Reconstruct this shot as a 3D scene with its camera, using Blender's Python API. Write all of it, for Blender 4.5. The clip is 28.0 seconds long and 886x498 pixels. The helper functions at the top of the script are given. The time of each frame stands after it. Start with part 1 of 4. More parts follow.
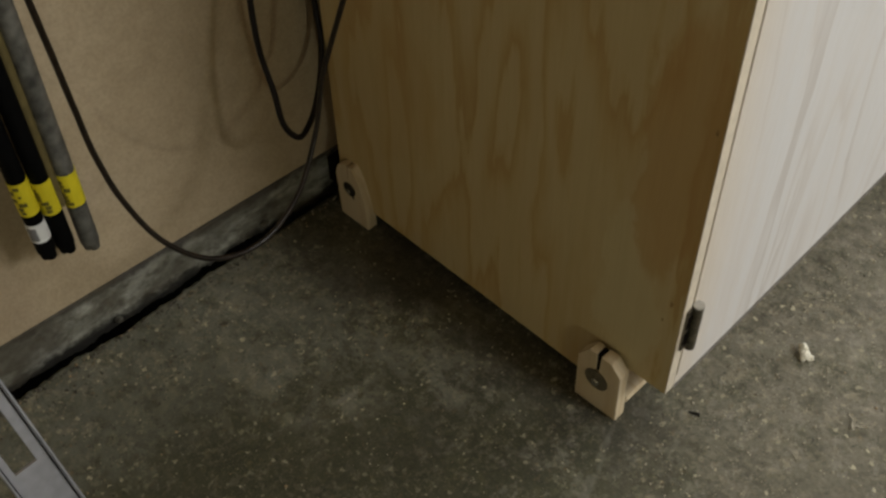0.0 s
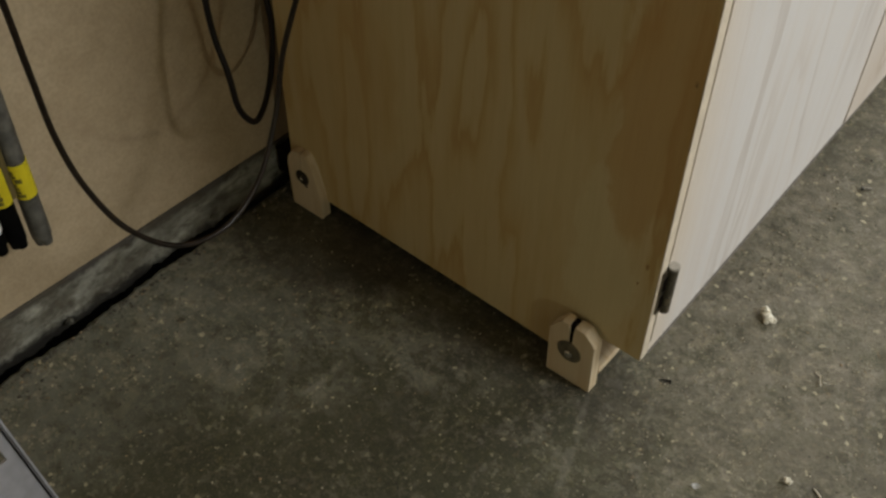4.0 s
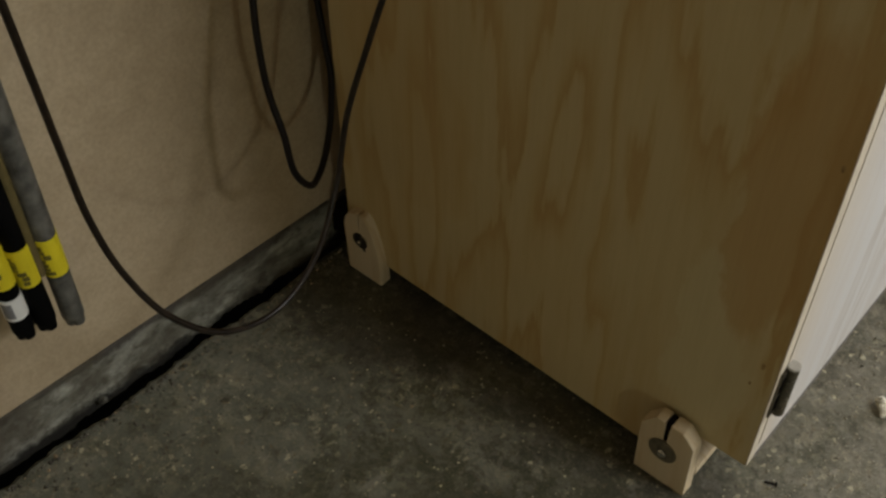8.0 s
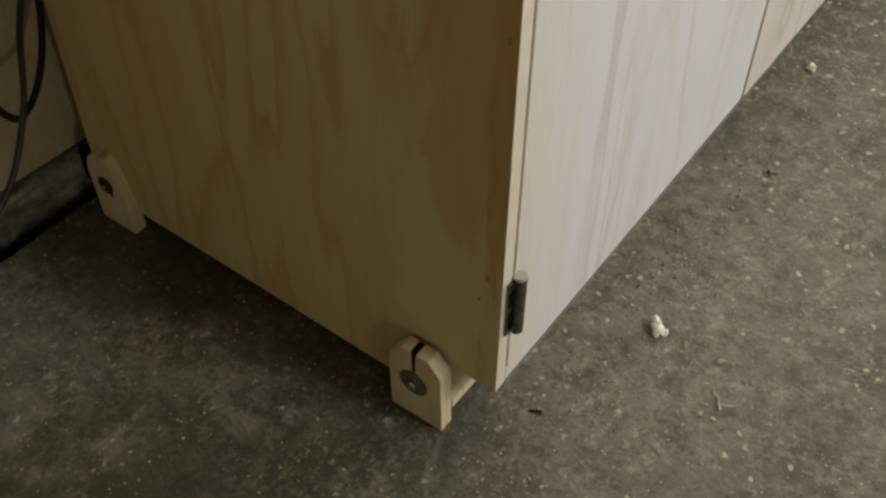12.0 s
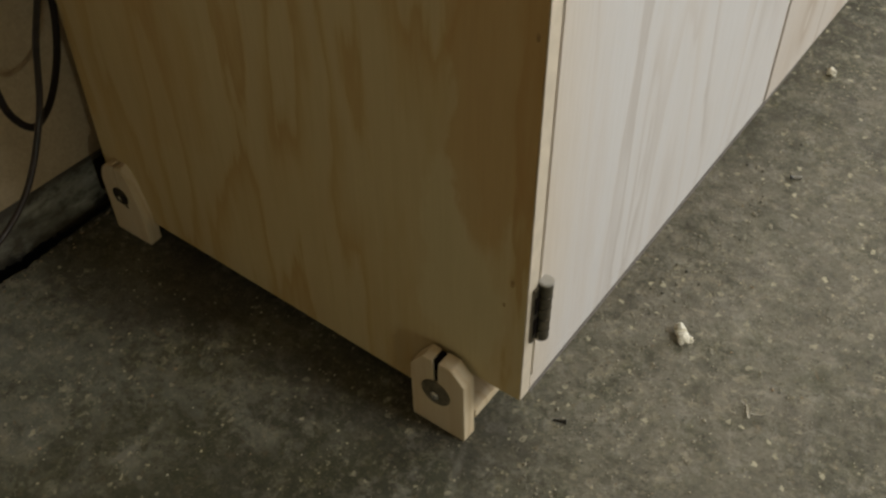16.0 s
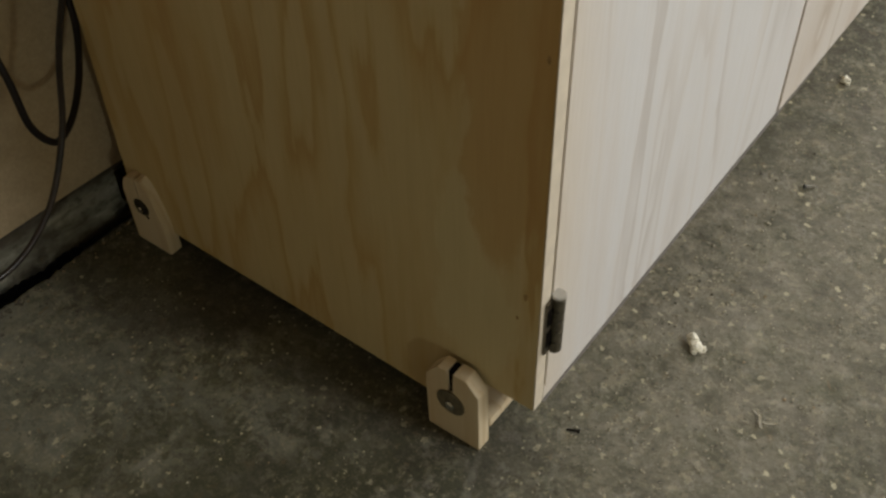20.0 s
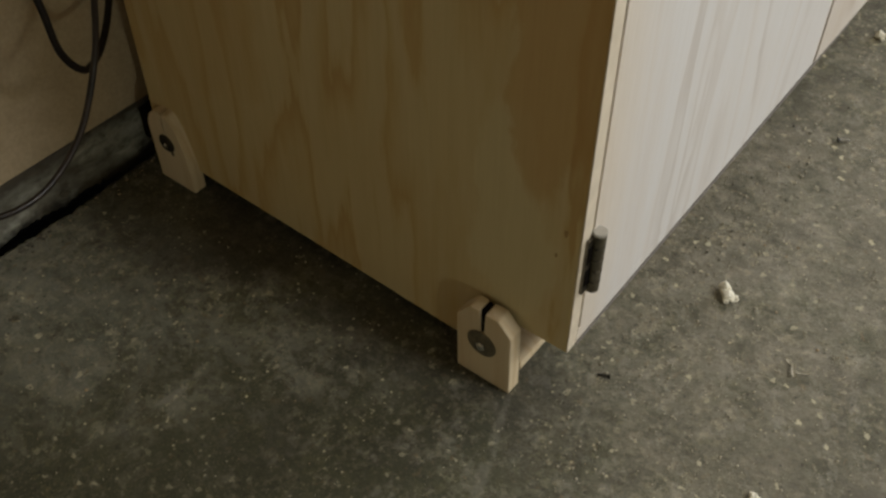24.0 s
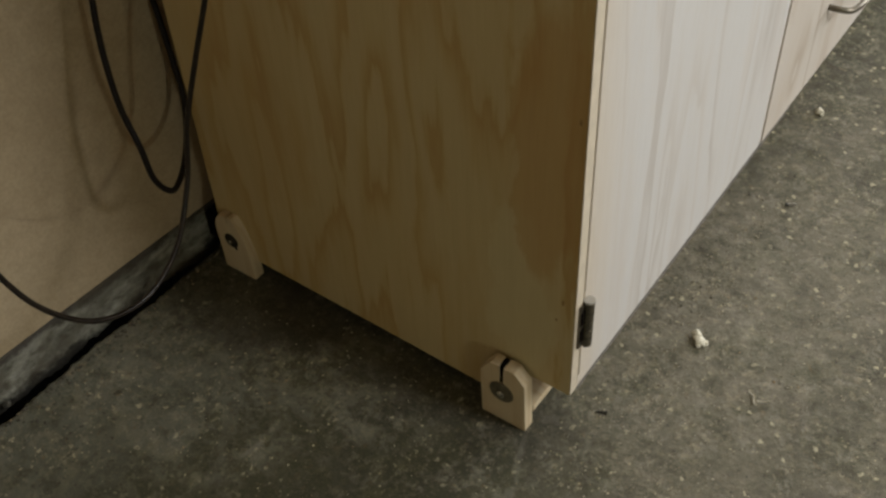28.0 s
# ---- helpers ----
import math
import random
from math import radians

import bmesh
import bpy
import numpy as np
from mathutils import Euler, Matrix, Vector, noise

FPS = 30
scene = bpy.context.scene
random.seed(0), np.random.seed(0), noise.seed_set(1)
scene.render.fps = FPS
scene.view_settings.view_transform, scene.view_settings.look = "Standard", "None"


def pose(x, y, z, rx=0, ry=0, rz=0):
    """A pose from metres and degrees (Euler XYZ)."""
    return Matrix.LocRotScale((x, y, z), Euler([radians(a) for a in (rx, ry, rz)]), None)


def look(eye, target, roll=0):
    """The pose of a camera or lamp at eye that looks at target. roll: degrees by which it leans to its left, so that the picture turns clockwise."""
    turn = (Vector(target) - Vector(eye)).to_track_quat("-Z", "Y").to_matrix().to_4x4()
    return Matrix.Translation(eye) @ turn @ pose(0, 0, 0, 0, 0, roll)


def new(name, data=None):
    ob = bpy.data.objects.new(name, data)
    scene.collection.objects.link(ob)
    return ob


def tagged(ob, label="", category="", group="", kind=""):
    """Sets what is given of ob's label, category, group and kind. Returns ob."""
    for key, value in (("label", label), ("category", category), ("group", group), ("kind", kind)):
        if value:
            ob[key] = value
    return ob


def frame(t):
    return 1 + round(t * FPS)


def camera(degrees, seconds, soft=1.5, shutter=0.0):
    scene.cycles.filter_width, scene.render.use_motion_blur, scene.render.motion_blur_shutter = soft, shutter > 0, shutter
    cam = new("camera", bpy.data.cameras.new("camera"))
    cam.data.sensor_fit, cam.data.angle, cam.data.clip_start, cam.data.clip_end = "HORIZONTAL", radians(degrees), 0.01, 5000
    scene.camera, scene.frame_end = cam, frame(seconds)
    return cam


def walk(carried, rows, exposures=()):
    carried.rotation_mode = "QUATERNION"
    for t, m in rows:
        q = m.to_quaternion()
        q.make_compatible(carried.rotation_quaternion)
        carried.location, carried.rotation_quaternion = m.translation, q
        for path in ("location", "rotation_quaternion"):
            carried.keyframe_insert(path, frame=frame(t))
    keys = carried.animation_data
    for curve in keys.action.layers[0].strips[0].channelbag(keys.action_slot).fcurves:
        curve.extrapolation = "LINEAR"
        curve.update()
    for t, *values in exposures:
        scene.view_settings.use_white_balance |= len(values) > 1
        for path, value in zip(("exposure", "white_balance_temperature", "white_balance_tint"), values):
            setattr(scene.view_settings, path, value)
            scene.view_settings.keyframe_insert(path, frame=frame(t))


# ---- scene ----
cam = camera(44.0, 28.0, soft=2.55)
PATH = [
    (0, (0.939, -0.635, 1.096), (-0.042, 0.273, -0.392), -3.2),
    (0.5, (0.937, -0.647, 1.096), (-0.055, 0.268, -0.38), -3.5),
    (1, (0.946, -0.676, 1.091), (-0.043, 0.29, -0.353), -2.2),
    (1.5, (0.943, -0.717, 1.065), (0.012, 0.309, -0.378), 0.5),
    (2, (0.929, -0.729, 1.051), (0.048, 0.312, -0.412), 0.4),
    (2.5, (0.922, -0.723, 1.044), (0.04, 0.321, -0.415), 0.2),
    (3, (0.91, -0.714, 1.044), (0.037, 0.333, -0.419), -0.4),
    (3.5, (0.908, -0.708, 1.05), (0.034, 0.336, -0.415), -0.7),
    (5.5, (0.885, -0.663, 1.065), (0.018, 0.358, -0.42), -0.6),
    (6, (0.89, -0.664, 1.075), (-0.008, 0.347, -0.399), -2.4),
    (6.5, (0.875, -0.658, 1.063), (-0.046, 0.352, -0.397), -2.3),
    (7, (0.832, -0.647, 1.028), (-0.074, 0.346, -0.452), -0.7),
    (7.5, (0.799, -0.609, 1.009), (-0.124, 0.373, -0.469), -2.1),
    (8, (0.778, -0.614, 0.998), (-0.157, 0.399, -0.451), -1.9),
    (8.5, (0.767, -0.597, 0.986), (-0.17, 0.409, -0.466), -2.4),
    (9, (0.78, -0.591, 0.984), (-0.168, 0.41, -0.465), -2.9),
    (9.5, (0.842, -0.571, 0.952), (-0.068, 0.481, -0.485), -1.4),
    (10, (0.905, -0.545, 0.923), (0.032, 0.551, -0.503), -0.4),
    (10.5, (0.92, -0.526, 0.913), (0.077, 0.575, -0.529), -1.0),
    (11, (0.917, -0.514, 0.906), (0.076, 0.573, -0.546), -1.8),
    (11.5, (0.922, -0.5, 0.894), (0.09, 0.587, -0.563), -1.4),
    (12, (0.914, -0.49, 0.894), (0.093, 0.596, -0.571), -1.0),
    (12.5, (0.904, -0.486, 0.889), (0.082, 0.592, -0.581), -1.6),
    (14.5, (0.898, -0.504, 0.887), (0.054, 0.587, -0.561), -1.8),
    (15, (0.899, -0.502, 0.885), (0.047, 0.593, -0.555), -2.0),
    (15.5, (0.902, -0.498, 0.881), (0.051, 0.599, -0.559), -2.0),
    (16, (0.9, -0.495, 0.874), (0.055, 0.604, -0.568), -1.8),
    (16.5, (0.894, -0.499, 0.87), (0.051, 0.602, -0.571), -1.4),
    (17, (0.889, -0.503, 0.873), (0.044, 0.596, -0.569), -1.7),
    (17.5, (0.886, -0.508, 0.872), (0.036, 0.59, -0.566), -1.6),
    (18, (0.887, -0.509, 0.869), (0.033, 0.589, -0.569), -1.5),
    (18.5, (0.89, -0.506, 0.869), (0.03, 0.585, -0.569), -2.1),
    (19, (0.889, -0.505, 0.872), (0.027, 0.584, -0.567), -2.4),
    (19.5, (0.885, -0.513, 0.874), (0.022, 0.576, -0.564), -2.7),
    (20, (0.904, -0.493, 0.894), (0.033, 0.583, -0.55), -2.9),
    (20.5, (0.907, -0.489, 0.89), (0.039, 0.592, -0.552), -2.8),
    (21, (0.903, -0.494, 0.879), (0.034, 0.584, -0.565), -2.5),
    (21.5, (0.898, -0.496, 0.864), (0.037, 0.58, -0.585), -2.1),
    (22, (0.895, -0.501, 0.853), (0.046, 0.571, -0.606), -1.8),
    (22.5, (0.886, -0.51, 0.854), (0.049, 0.547, -0.623), -1.5),
    (24.5, (0.884, -0.53, 0.872), (0.03, 0.515, -0.603), -1.8),
    (25, (0.889, -0.543, 0.892), (0.01, 0.505, -0.567), -2.5),
    (25.5, (0.887, -0.554, 0.899), (0.003, 0.496, -0.556), -3.0),
    (26, (0.888, -0.55, 0.902), (-0.004, 0.503, -0.546), -3.6),
    (26.5, (0.887, -0.552, 0.915), (-0.006, 0.502, -0.531), -3.5),
    (27, (0.891, -0.571, 0.94), (-0.01, 0.489, -0.497), -3.0),
    (27.5, (0.91, -0.618, 0.99), (-0.017, 0.454, -0.42), -2.3),
    (28, (0.964, -0.651, 1.066), (0.077, 0.444, -0.353), -4.8),
]
walk(cam, [(t, look(eye, target, roll)) for t, eye, target, roll in PATH],
     [(0, -0.03, 6500, 10), (6.5, -0.03, 6500, 10), (7.5, -0.05, 6500, 10), (8, -0.1, 6450, 10), (9, -0.12, 6250, 10), (9.5, -0.06, 6250, 10), (10, 0.0, 6500, 10), (28, 0.0, 6500, 10)])

# ---- light ----
world = bpy.data.worlds.new("world")
scene.world = world
world.use_nodes = True
world.node_tree.nodes["Background"].inputs["Color"].default_value = (0.55, 0.6, 0.7, 1)
world.node_tree.nodes["Background"].inputs["Strength"].default_value = 0.05


def area_lamp(name, m, sx, sy, watts, colour):
    data = bpy.data.lights.new(name, "AREA")
    data.shape, data.size, data.size_y, data.energy, data.color = "RECTANGLE", sx, sy, watts, colour
    ob = new(name, data)
    ob.matrix_world = m
    return ob


# daylight of the open garage doorway, a ceiling lamp across the room and a small lamp behind the camera
area_lamp("door_daylight", look((2.1, 4.02, 1.05), (1.9, 0.0, 0.75)), 2.56, 2.0, 145, (0.945, 0.957, 0.945))
area_lamp("ceiling_lamp", look((3.3, 0.75, 2.35), (0.2, 0.0, 0.2)), 0.9, 0.4, 58, (0.945, 0.957, 0.93))
area_lamp("room_lamp", look((3.8, -1.75, 0.75), (0.3, -0.1, 0.2)), 0.14, 0.14, 8, (0.925, 0.975, 0.78))


# ---- materials ----
def material(name):
    mat = bpy.data.materials.new(name)
    mat.use_nodes = True
    nodes = mat.node_tree.nodes
    return mat, nodes, mat.node_tree.links, nodes["Principled BSDF"]


def ramp(nodes, stops):
    r = nodes.new("ShaderNodeValToRGB")
    els = r.color_ramp.elements
    els[0].position, els[0].color = stops[0][0], (*stops[0][1], 1)
    els[1].position, els[1].color = stops[-1][0], (*stops[-1][1], 1)
    for p, c in stops[1:-1]:
        e = els.new(p)
        e.color = (*c, 1)
    return r


def texture(nodes, links, kind, scale, vec, **more):
    n = nodes.new(kind)
    n.inputs["Scale"].default_value = scale
    for k, v in more.items():
        n.inputs[k.replace("_", " ")].default_value = v
    if vec is not None:
        links.new(vec, n.inputs["Vector"])
    return n


def mix(nodes, links, a, b, fac, mode="MIX"):
    m = nodes.new("ShaderNodeMix")
    m.data_type, m.blend_type = "RGBA", mode
    for sock, v in ((m.inputs[0], fac), (m.inputs[6], a), (m.inputs[7], b)):
        if isinstance(v, tuple):
            sock.default_value = (*v, 1)
        elif isinstance(v, (int, float)):
            sock.default_value = v
        else:
            links.new(v, sock)
    return m.outputs[2]


def bump(nodes, links, bsdf, height, strength, distance):
    b = nodes.new("ShaderNodeBump")
    b.inputs["Strength"].default_value, b.inputs["Distance"].default_value = strength, distance
    links.new(height, b.inputs["Height"])
    links.new(b.outputs[0], bsdf.inputs["Normal"])
    return b


def mapped(nodes, links, scale, source="Object", rot=(0, 0, 0)):
    tc = nodes.new("ShaderNodeTexCoord")
    mp = nodes.new("ShaderNodeMapping")
    mp.inputs["Scale"].default_value = scale
    mp.inputs["Rotation"].default_value = rot
    links.new(tc.outputs[source], mp.inputs["Vector"])
    return mp.outputs[0]


def plain(name, colour, rough=0.5, metal=0.0, vary=0.15, scale=60.0, relief=0.0, gloss=0.5):
    """A surface of one colour with slight mottling and fine relief."""
    mat, nodes, links, bsdf = material(name)
    vec = mapped(nodes, links, (1, 1, 1))
    n = texture(nodes, links, "ShaderNodeTexNoise", scale, vec, Detail=5.0)
    lo, hi = tuple(c * (1 - vary) for c in colour), tuple(min(1, c * (1 + vary)) for c in colour)
    r = ramp(nodes, [(0.3, lo), (0.7, hi)])
    links.new(n.outputs[0], r.inputs[0])
    links.new(r.outputs[0], bsdf.inputs["Base Color"])
    bsdf.inputs["Roughness"].default_value, bsdf.inputs["Metallic"].default_value, bsdf.inputs["Specular IOR Level"].default_value = rough, metal, gloss
    if relief:
        bump(nodes, links, bsdf, n.outputs[0], 0.6, relief)
    return mat


def plywood(name, pale, mid, warm, line, seed=0.0, rough=0.55, height=0.17, size=11.0, rings=3.0, ringed=0.5, streaks=0.35, marks=(), detail=2.5, frayed=0.3, contrast=0.8, border=None):
    """Rotary-cut softwood veneer: soft upright islands of pale and warm wood, ring lines, fine streaks and pores.
    marks: single figures of the veneer, as x, z, half width, half height, colour and strength.
    border: a stripe of heartwood along y, as its middle, half width, colour and strength."""
    mat, nodes, links, bsdf = material(name)
    vec = mapped(nodes, links, (1, 1, 1))

    def stretched(tall, shift):
        mp = nodes.new("ShaderNodeMapping")
        mp.inputs["Location"].default_value = (seed + shift, seed * 0.7, seed * 0.3 + shift)
        mp.inputs["Scale"].default_value = (1.0, 1.0, tall)
        links.new(vec, mp.inputs["Vector"])
        return mp.outputs[0]

    def scaled(socket, amount):
        g = nodes.new("ShaderNodeMath")
        g.operation = "MULTIPLY"
        g.inputs[1].default_value = amount
        links.new(socket, g.inputs[0])
        return g.outputs[0]

    field = texture(nodes, links, "ShaderNodeTexNoise", size, stretched(height, 0.0), Detail=detail, Roughness=0.4, Distortion=0.25)
    rough_edge = texture(nodes, links, "ShaderNodeTexNoise", 70.0, stretched(0.12, 5.0), Detail=4.0, Roughness=0.6)
    wavy = nodes.new("ShaderNodeMath")
    wavy.operation = "MULTIPLY_ADD"
    wavy.inputs[1].default_value = rings
    links.new(field.outputs[0], wavy.inputs[0])
    links.new(scaled(rough_edge.outputs[0], frayed), wavy.inputs[2])
    saw = nodes.new("ShaderNodeMath")
    saw.operation = "FRACT"
    links.new(wavy.outputs[0], saw.inputs[0])
    figure = ramp(nodes, [(0.0, mid), (0.1, pale), (0.4, pale), (0.66, mid), (0.92, warm), (1.0, mid)])
    links.new(saw.outputs[0], figure.inputs[0])
    c = mix(nodes, links, mid, figure.outputs[0], contrast)
    tint = texture(nodes, links, "ShaderNodeTexNoise", size * 0.45, stretched(height * 1.6, 4.0), Detail=4.0, Roughness=0.55)
    tr = ramp(nodes, [(0.48, (0, 0, 0)), (0.68, (1, 1, 1))])
    links.new(tint.outputs[0], tr.inputs[0])
    c = mix(nodes, links, c, warm, scaled(tr.outputs[0], 0.55))
    for x, z, rx, rz, colour, amount in marks:
        wob = texture(nodes, links, "ShaderNodeTexNoise", 24.0, stretched(0.35, 7.0), Detail=5.0, Roughness=0.6)
        v2 = mix(nodes, links, vec, wob.outputs[1], 0.1)
        mp = nodes.new("ShaderNodeMapping")
        mp.vector_type = "TEXTURE"
        mp.inputs["Location"].default_value = (x * 0.9 + 0.05, 0.05, z * 0.9 + 0.05)
        mp.inputs["Scale"].default_value = (rx, 1, rz)
        links.new(v2, mp.inputs["Vector"])
        g = nodes.new("ShaderNodeTexGradient")
        g.gradient_type = "SPHERICAL"
        links.new(mp.outputs[0], g.inputs["Vector"])
        r = ramp(nodes, [(0.16, (0, 0, 0)), (0.3, (1, 1, 1))])
        links.new(g.outputs["Fac"], r.inputs[0])
        c = mix(nodes, links, c, colour, scaled(r.outputs[0], amount))
    if border:
        y, half, colour, amount = border
        wob = texture(nodes, links, "ShaderNodeTexNoise", 9.0, stretched(0.25, 8.0), Detail=3.0)
        xyz = nodes.new("ShaderNodeSeparateXYZ")
        links.new(mix(nodes, links, vec, wob.outputs[1], 0.06), xyz.inputs[0])
        r = ramp(nodes, [((y - half) * 0.94 + 0.03, (1, 1, 1)), ((y + half) * 0.94 + 0.03, (0, 0, 0))])
        links.new(xyz.outputs["Y"], r.inputs[0])
        c = mix(nodes, links, c, colour, scaled(r.outputs[0], amount))
    rr = ramp(nodes, [(0.0, (1, 1, 1)), (0.62, (1, 1, 1)), (0.88, line), (0.94, line), (1.0, (1, 1, 1))])
    links.new(saw.outputs[0], rr.inputs[0])
    breaks = texture(nodes, links, "ShaderNodeTexNoise", size * 1.3, stretched(height * 0.8, 9.0), Detail=3.0)
    kr = ramp(nodes, [(0.42, (0, 0, 0)), (0.6, (1, 1, 1))])
    links.new(breaks.outputs[0], kr.inputs[0])
    c = mix(nodes, links, c, rr.outputs[0], scaled(kr.outputs[0], ringed), "MULTIPLY")
    streak = texture(nodes, links, "ShaderNodeTexNoise", 95.0, stretched(0.03, 2.0), Detail=5.0, Roughness=0.6)
    sr = ramp(nodes, [(0.32, (0.9, 0.87, 0.82)), (0.6, (1.03, 1.03, 1.04))])
    links.new(streak.outputs[0], sr.inputs[0])
    c = mix(nodes, links, c, sr.outputs[0], streaks, "MULTIPLY")
    pores = texture(nodes, links, "ShaderNodeTexNoise", 320.0, stretched(0.06, 1.0), Detail=4.0)
    pr = ramp(nodes, [(0.3, (0.9, 0.88, 0.84)), (0.6, (1, 1, 1))])
    links.new(pores.outputs[0], pr.inputs[0])
    c = mix(nodes, links, c, pr.outputs[0], 0.4, "MULTIPLY")
    links.new(c, bsdf.inputs["Base Color"])
    bsdf.inputs["Roughness"].default_value = rough
    bump(nodes, links, bsdf, pores.outputs[0], 0.25, 0.0006)
    return mat


def concrete(name):
    """Worn garage concrete: grey paste, crowded pale and brown aggregate, pits, dust, dark damp patches and painted
    shade along the cabinet side.
    """
    mat, nodes, links, bsdf = material(name)
    vec = mapped(nodes, links, (1, 1, 1))
    def layer(base, colour, amount, *masks):
        f = masks[0]
        for m in masks[1:]:
            f = mix(nodes, links, f, m, 1.0, "MULTIPLY")
        g = nodes.new("ShaderNodeMath")
        g.operation = "MULTIPLY"
        g.inputs[1].default_value = amount
        links.new(f, g.inputs[0])
        return mix(nodes, links, base, colour, g.outputs[0])

    def mask(scale, lo, hi, detail=6.0, rough=0.62, twist=0.0, offset=0.0, flip=False):
        mp = nodes.new("ShaderNodeMapping")
        mp.inputs["Location"].default_value = (offset, offset * 1.3, 0)
        links.new(vec, mp.inputs["Vector"])
        n = texture(nodes, links, "ShaderNodeTexNoise", scale, mp.outputs[0], Detail=detail, Roughness=rough, Distortion=twist)
        r = ramp(nodes, [(lo, (1, 1, 1) if flip else (0, 0, 0)), (hi, (0, 0, 0) if flip else (1, 1, 1))])
        links.new(n.outputs[0], r.inputs[0])
        return r.outputs[0]

    big = texture(nodes, links, "ShaderNodeTexNoise", 4.5, vec, Detail=6.0, Roughness=0.6)
    r1 = ramp(nodes, [(0.32, (0.04, 0.0405, 0.021)), (0.68, (0.097, 0.096, 0.056))])
    links.new(big.outputs[0], r1.inputs[0])
    grain = texture(nodes, links, "ShaderNodeTexNoise", 190.0, vec, Detail=6.0, Roughness=0.7)
    r3 = ramp(nodes, [(0.34, (0.55, 0.54, 0.5)), (0.5, (1, 1, 1)), (0.66, (1.5, 1.48, 1.42))])
    links.new(grain.outputs[0], r3.inputs[0])
    c = mix(nodes, links, r1.outputs[0], r3.outputs[0], 0.3, "MULTIPLY")
    where = mask(6.0, 0.4, 0.6, offset=3.0)
    c = layer(c, (0.046, 0.043, 0.029), 0.8, mask(13.0, 0.36, 0.49, 7.0, 0.65, 0.6, 9.0, True))
    def patch(x, y, rx, ry, turn, edge):
        """A patch of the floor round a point, with a ragged edge."""
        wob = texture(nodes, links, "ShaderNodeTexNoise", 17.0, vec, Detail=7.0, Roughness=0.7)
        v2 = mix(nodes, links, vec, wob.outputs[1], edge)
        mp = nodes.new("ShaderNodeMapping")
        mp.vector_type = "TEXTURE"
        mp.inputs["Location"].default_value = (x * (1 - edge) + edge * 0.5, y * (1 - edge) + edge * 0.5, edge * 0.5)
        mp.inputs["Rotation"].default_value = (0, 0, math.radians(turn))
        mp.inputs["Scale"].default_value = (rx, ry, 1)
        links.new(v2, mp.inputs["Vector"])
        g = nodes.new("ShaderNodeTexGradient")
        g.gradient_type = "SPHERICAL"
        links.new(mp.outputs[0], g.inputs["Vector"])
        r = ramp(nodes, [(0.0, (0, 0, 0)), (0.45, (1, 1, 1))])
        links.new(g.outputs["Fac"], r.inputs[0])
        return r.outputs[0]

    c = layer(c, (0.235, 0.228, 0.185), 0.8, patch(0.19, -0.17, 0.28, 0.15, 20, 0.12), mask(26.0, 0.47, 0.56, 9.0, 0.74, 0.4, 15.0))
    c = layer(c, (0.182, 0.186, 0.153), 0.8, patch(0.1, -0.33, 0.14, 0.34, -8, 0.12), mask(28.0, 0.3, 0.54, 7.0, 0.65, 0.4, 41.0))
    c = layer(c, (0.29, 0.265, 0.205), 0.6, patch(0.68, 0.25, 0.16, 0.34, 0, 0.12), mask(38.0, 0.4, 0.58, 8.0, 0.7, 0.4, 51.0))
    c = layer(c, (0.26, 0.246, 0.178), 0.65, mask(30.0, 0.52, 0.6, 9.0, 0.72, 0.5, 1.0), where)
    c = layer(c, (0.3, 0.27, 0.2), 0.5, mask(60.0, 0.55, 0.64, 6.0, 0.66, 0.3, 5.0))
    c = layer(c, (0.42, 0.385, 0.265), 0.8, mask(130.0, 0.58, 0.63, 4.0, 0.6, 0.2, 2.0), mask(16.0, 0.5, 0.64, 5.0, 0.62, 0.3, 91.0))
    c = layer(c, (0.2, 0.145, 0.08), 0.7, mask(85.0, 0.62, 0.7, 4.0, 0.6, 0.5, 7.0))
    c = layer(c, (0.045, 0.04, 0.028), 0.8, mask(95.0, 0.31, 0.38, 4.0, 0.6, 0.5, 12.0, True))
    v = texture(nodes, links, "ShaderNodeTexVoronoi", 75.0, mix(nodes, links, vec, texture(nodes, links, "ShaderNodeTexNoise", 160.0, vec, Detail=4.0).outputs[1], 0.012))
    spot = ramp(nodes, [(0.2, (1, 1, 1)), (0.26, (0, 0, 0))])
    links.new(v.outputs["Distance"], spot.inputs[0])
    pick = nodes.new("ShaderNodeSeparateColor")
    links.new(v.outputs["Color"], pick.inputs[0])
    some = ramp(nodes, [(0.6, (0, 0, 0)), (0.74, (1, 1, 1))])
    links.new(pick.outputs[0], some.inputs[0])
    crowd = mask(11.0, 0.4, 0.54, 5.0, 0.6, 0.4, 61.0)
    c = layer(c, (0.3, 0.284, 0.212), 0.62, mask(46.0, 0.545, 0.585, 9.0, 0.74, 0.4, 121.0), mask(7.0, 0.42, 0.58, 4.0, 0.6, 0.3, 127.0))
    c = layer(c, (0.23, 0.206, 0.16), 0.6, patch(0.95, 0.45, 0.5, 0.65, 0, 0.15), mask(14.0, 0.3, 0.6, 6.0, 0.65, 0.3, 81.0))
    c = layer(c, (0.34, 0.32, 0.265), 0.42, mask(36.0, 0.52, 0.6, 7.0, 0.68, 0.3, 161.0), mask(120.0, 0.4, 0.54, 4.0, 0.65, 0.2, 167.0), patch(0.85, 0.2, 0.7, 0.9, 0, 0.15))
    c = layer(c, (0.052, 0.048, 0.033), 0.25, mask(25.0, 0.4, 0.5, 6.0, 0.65, 0.3, 171.0, True), patch(0.85, 0.2, 0.7, 0.9, 0, 0.15))
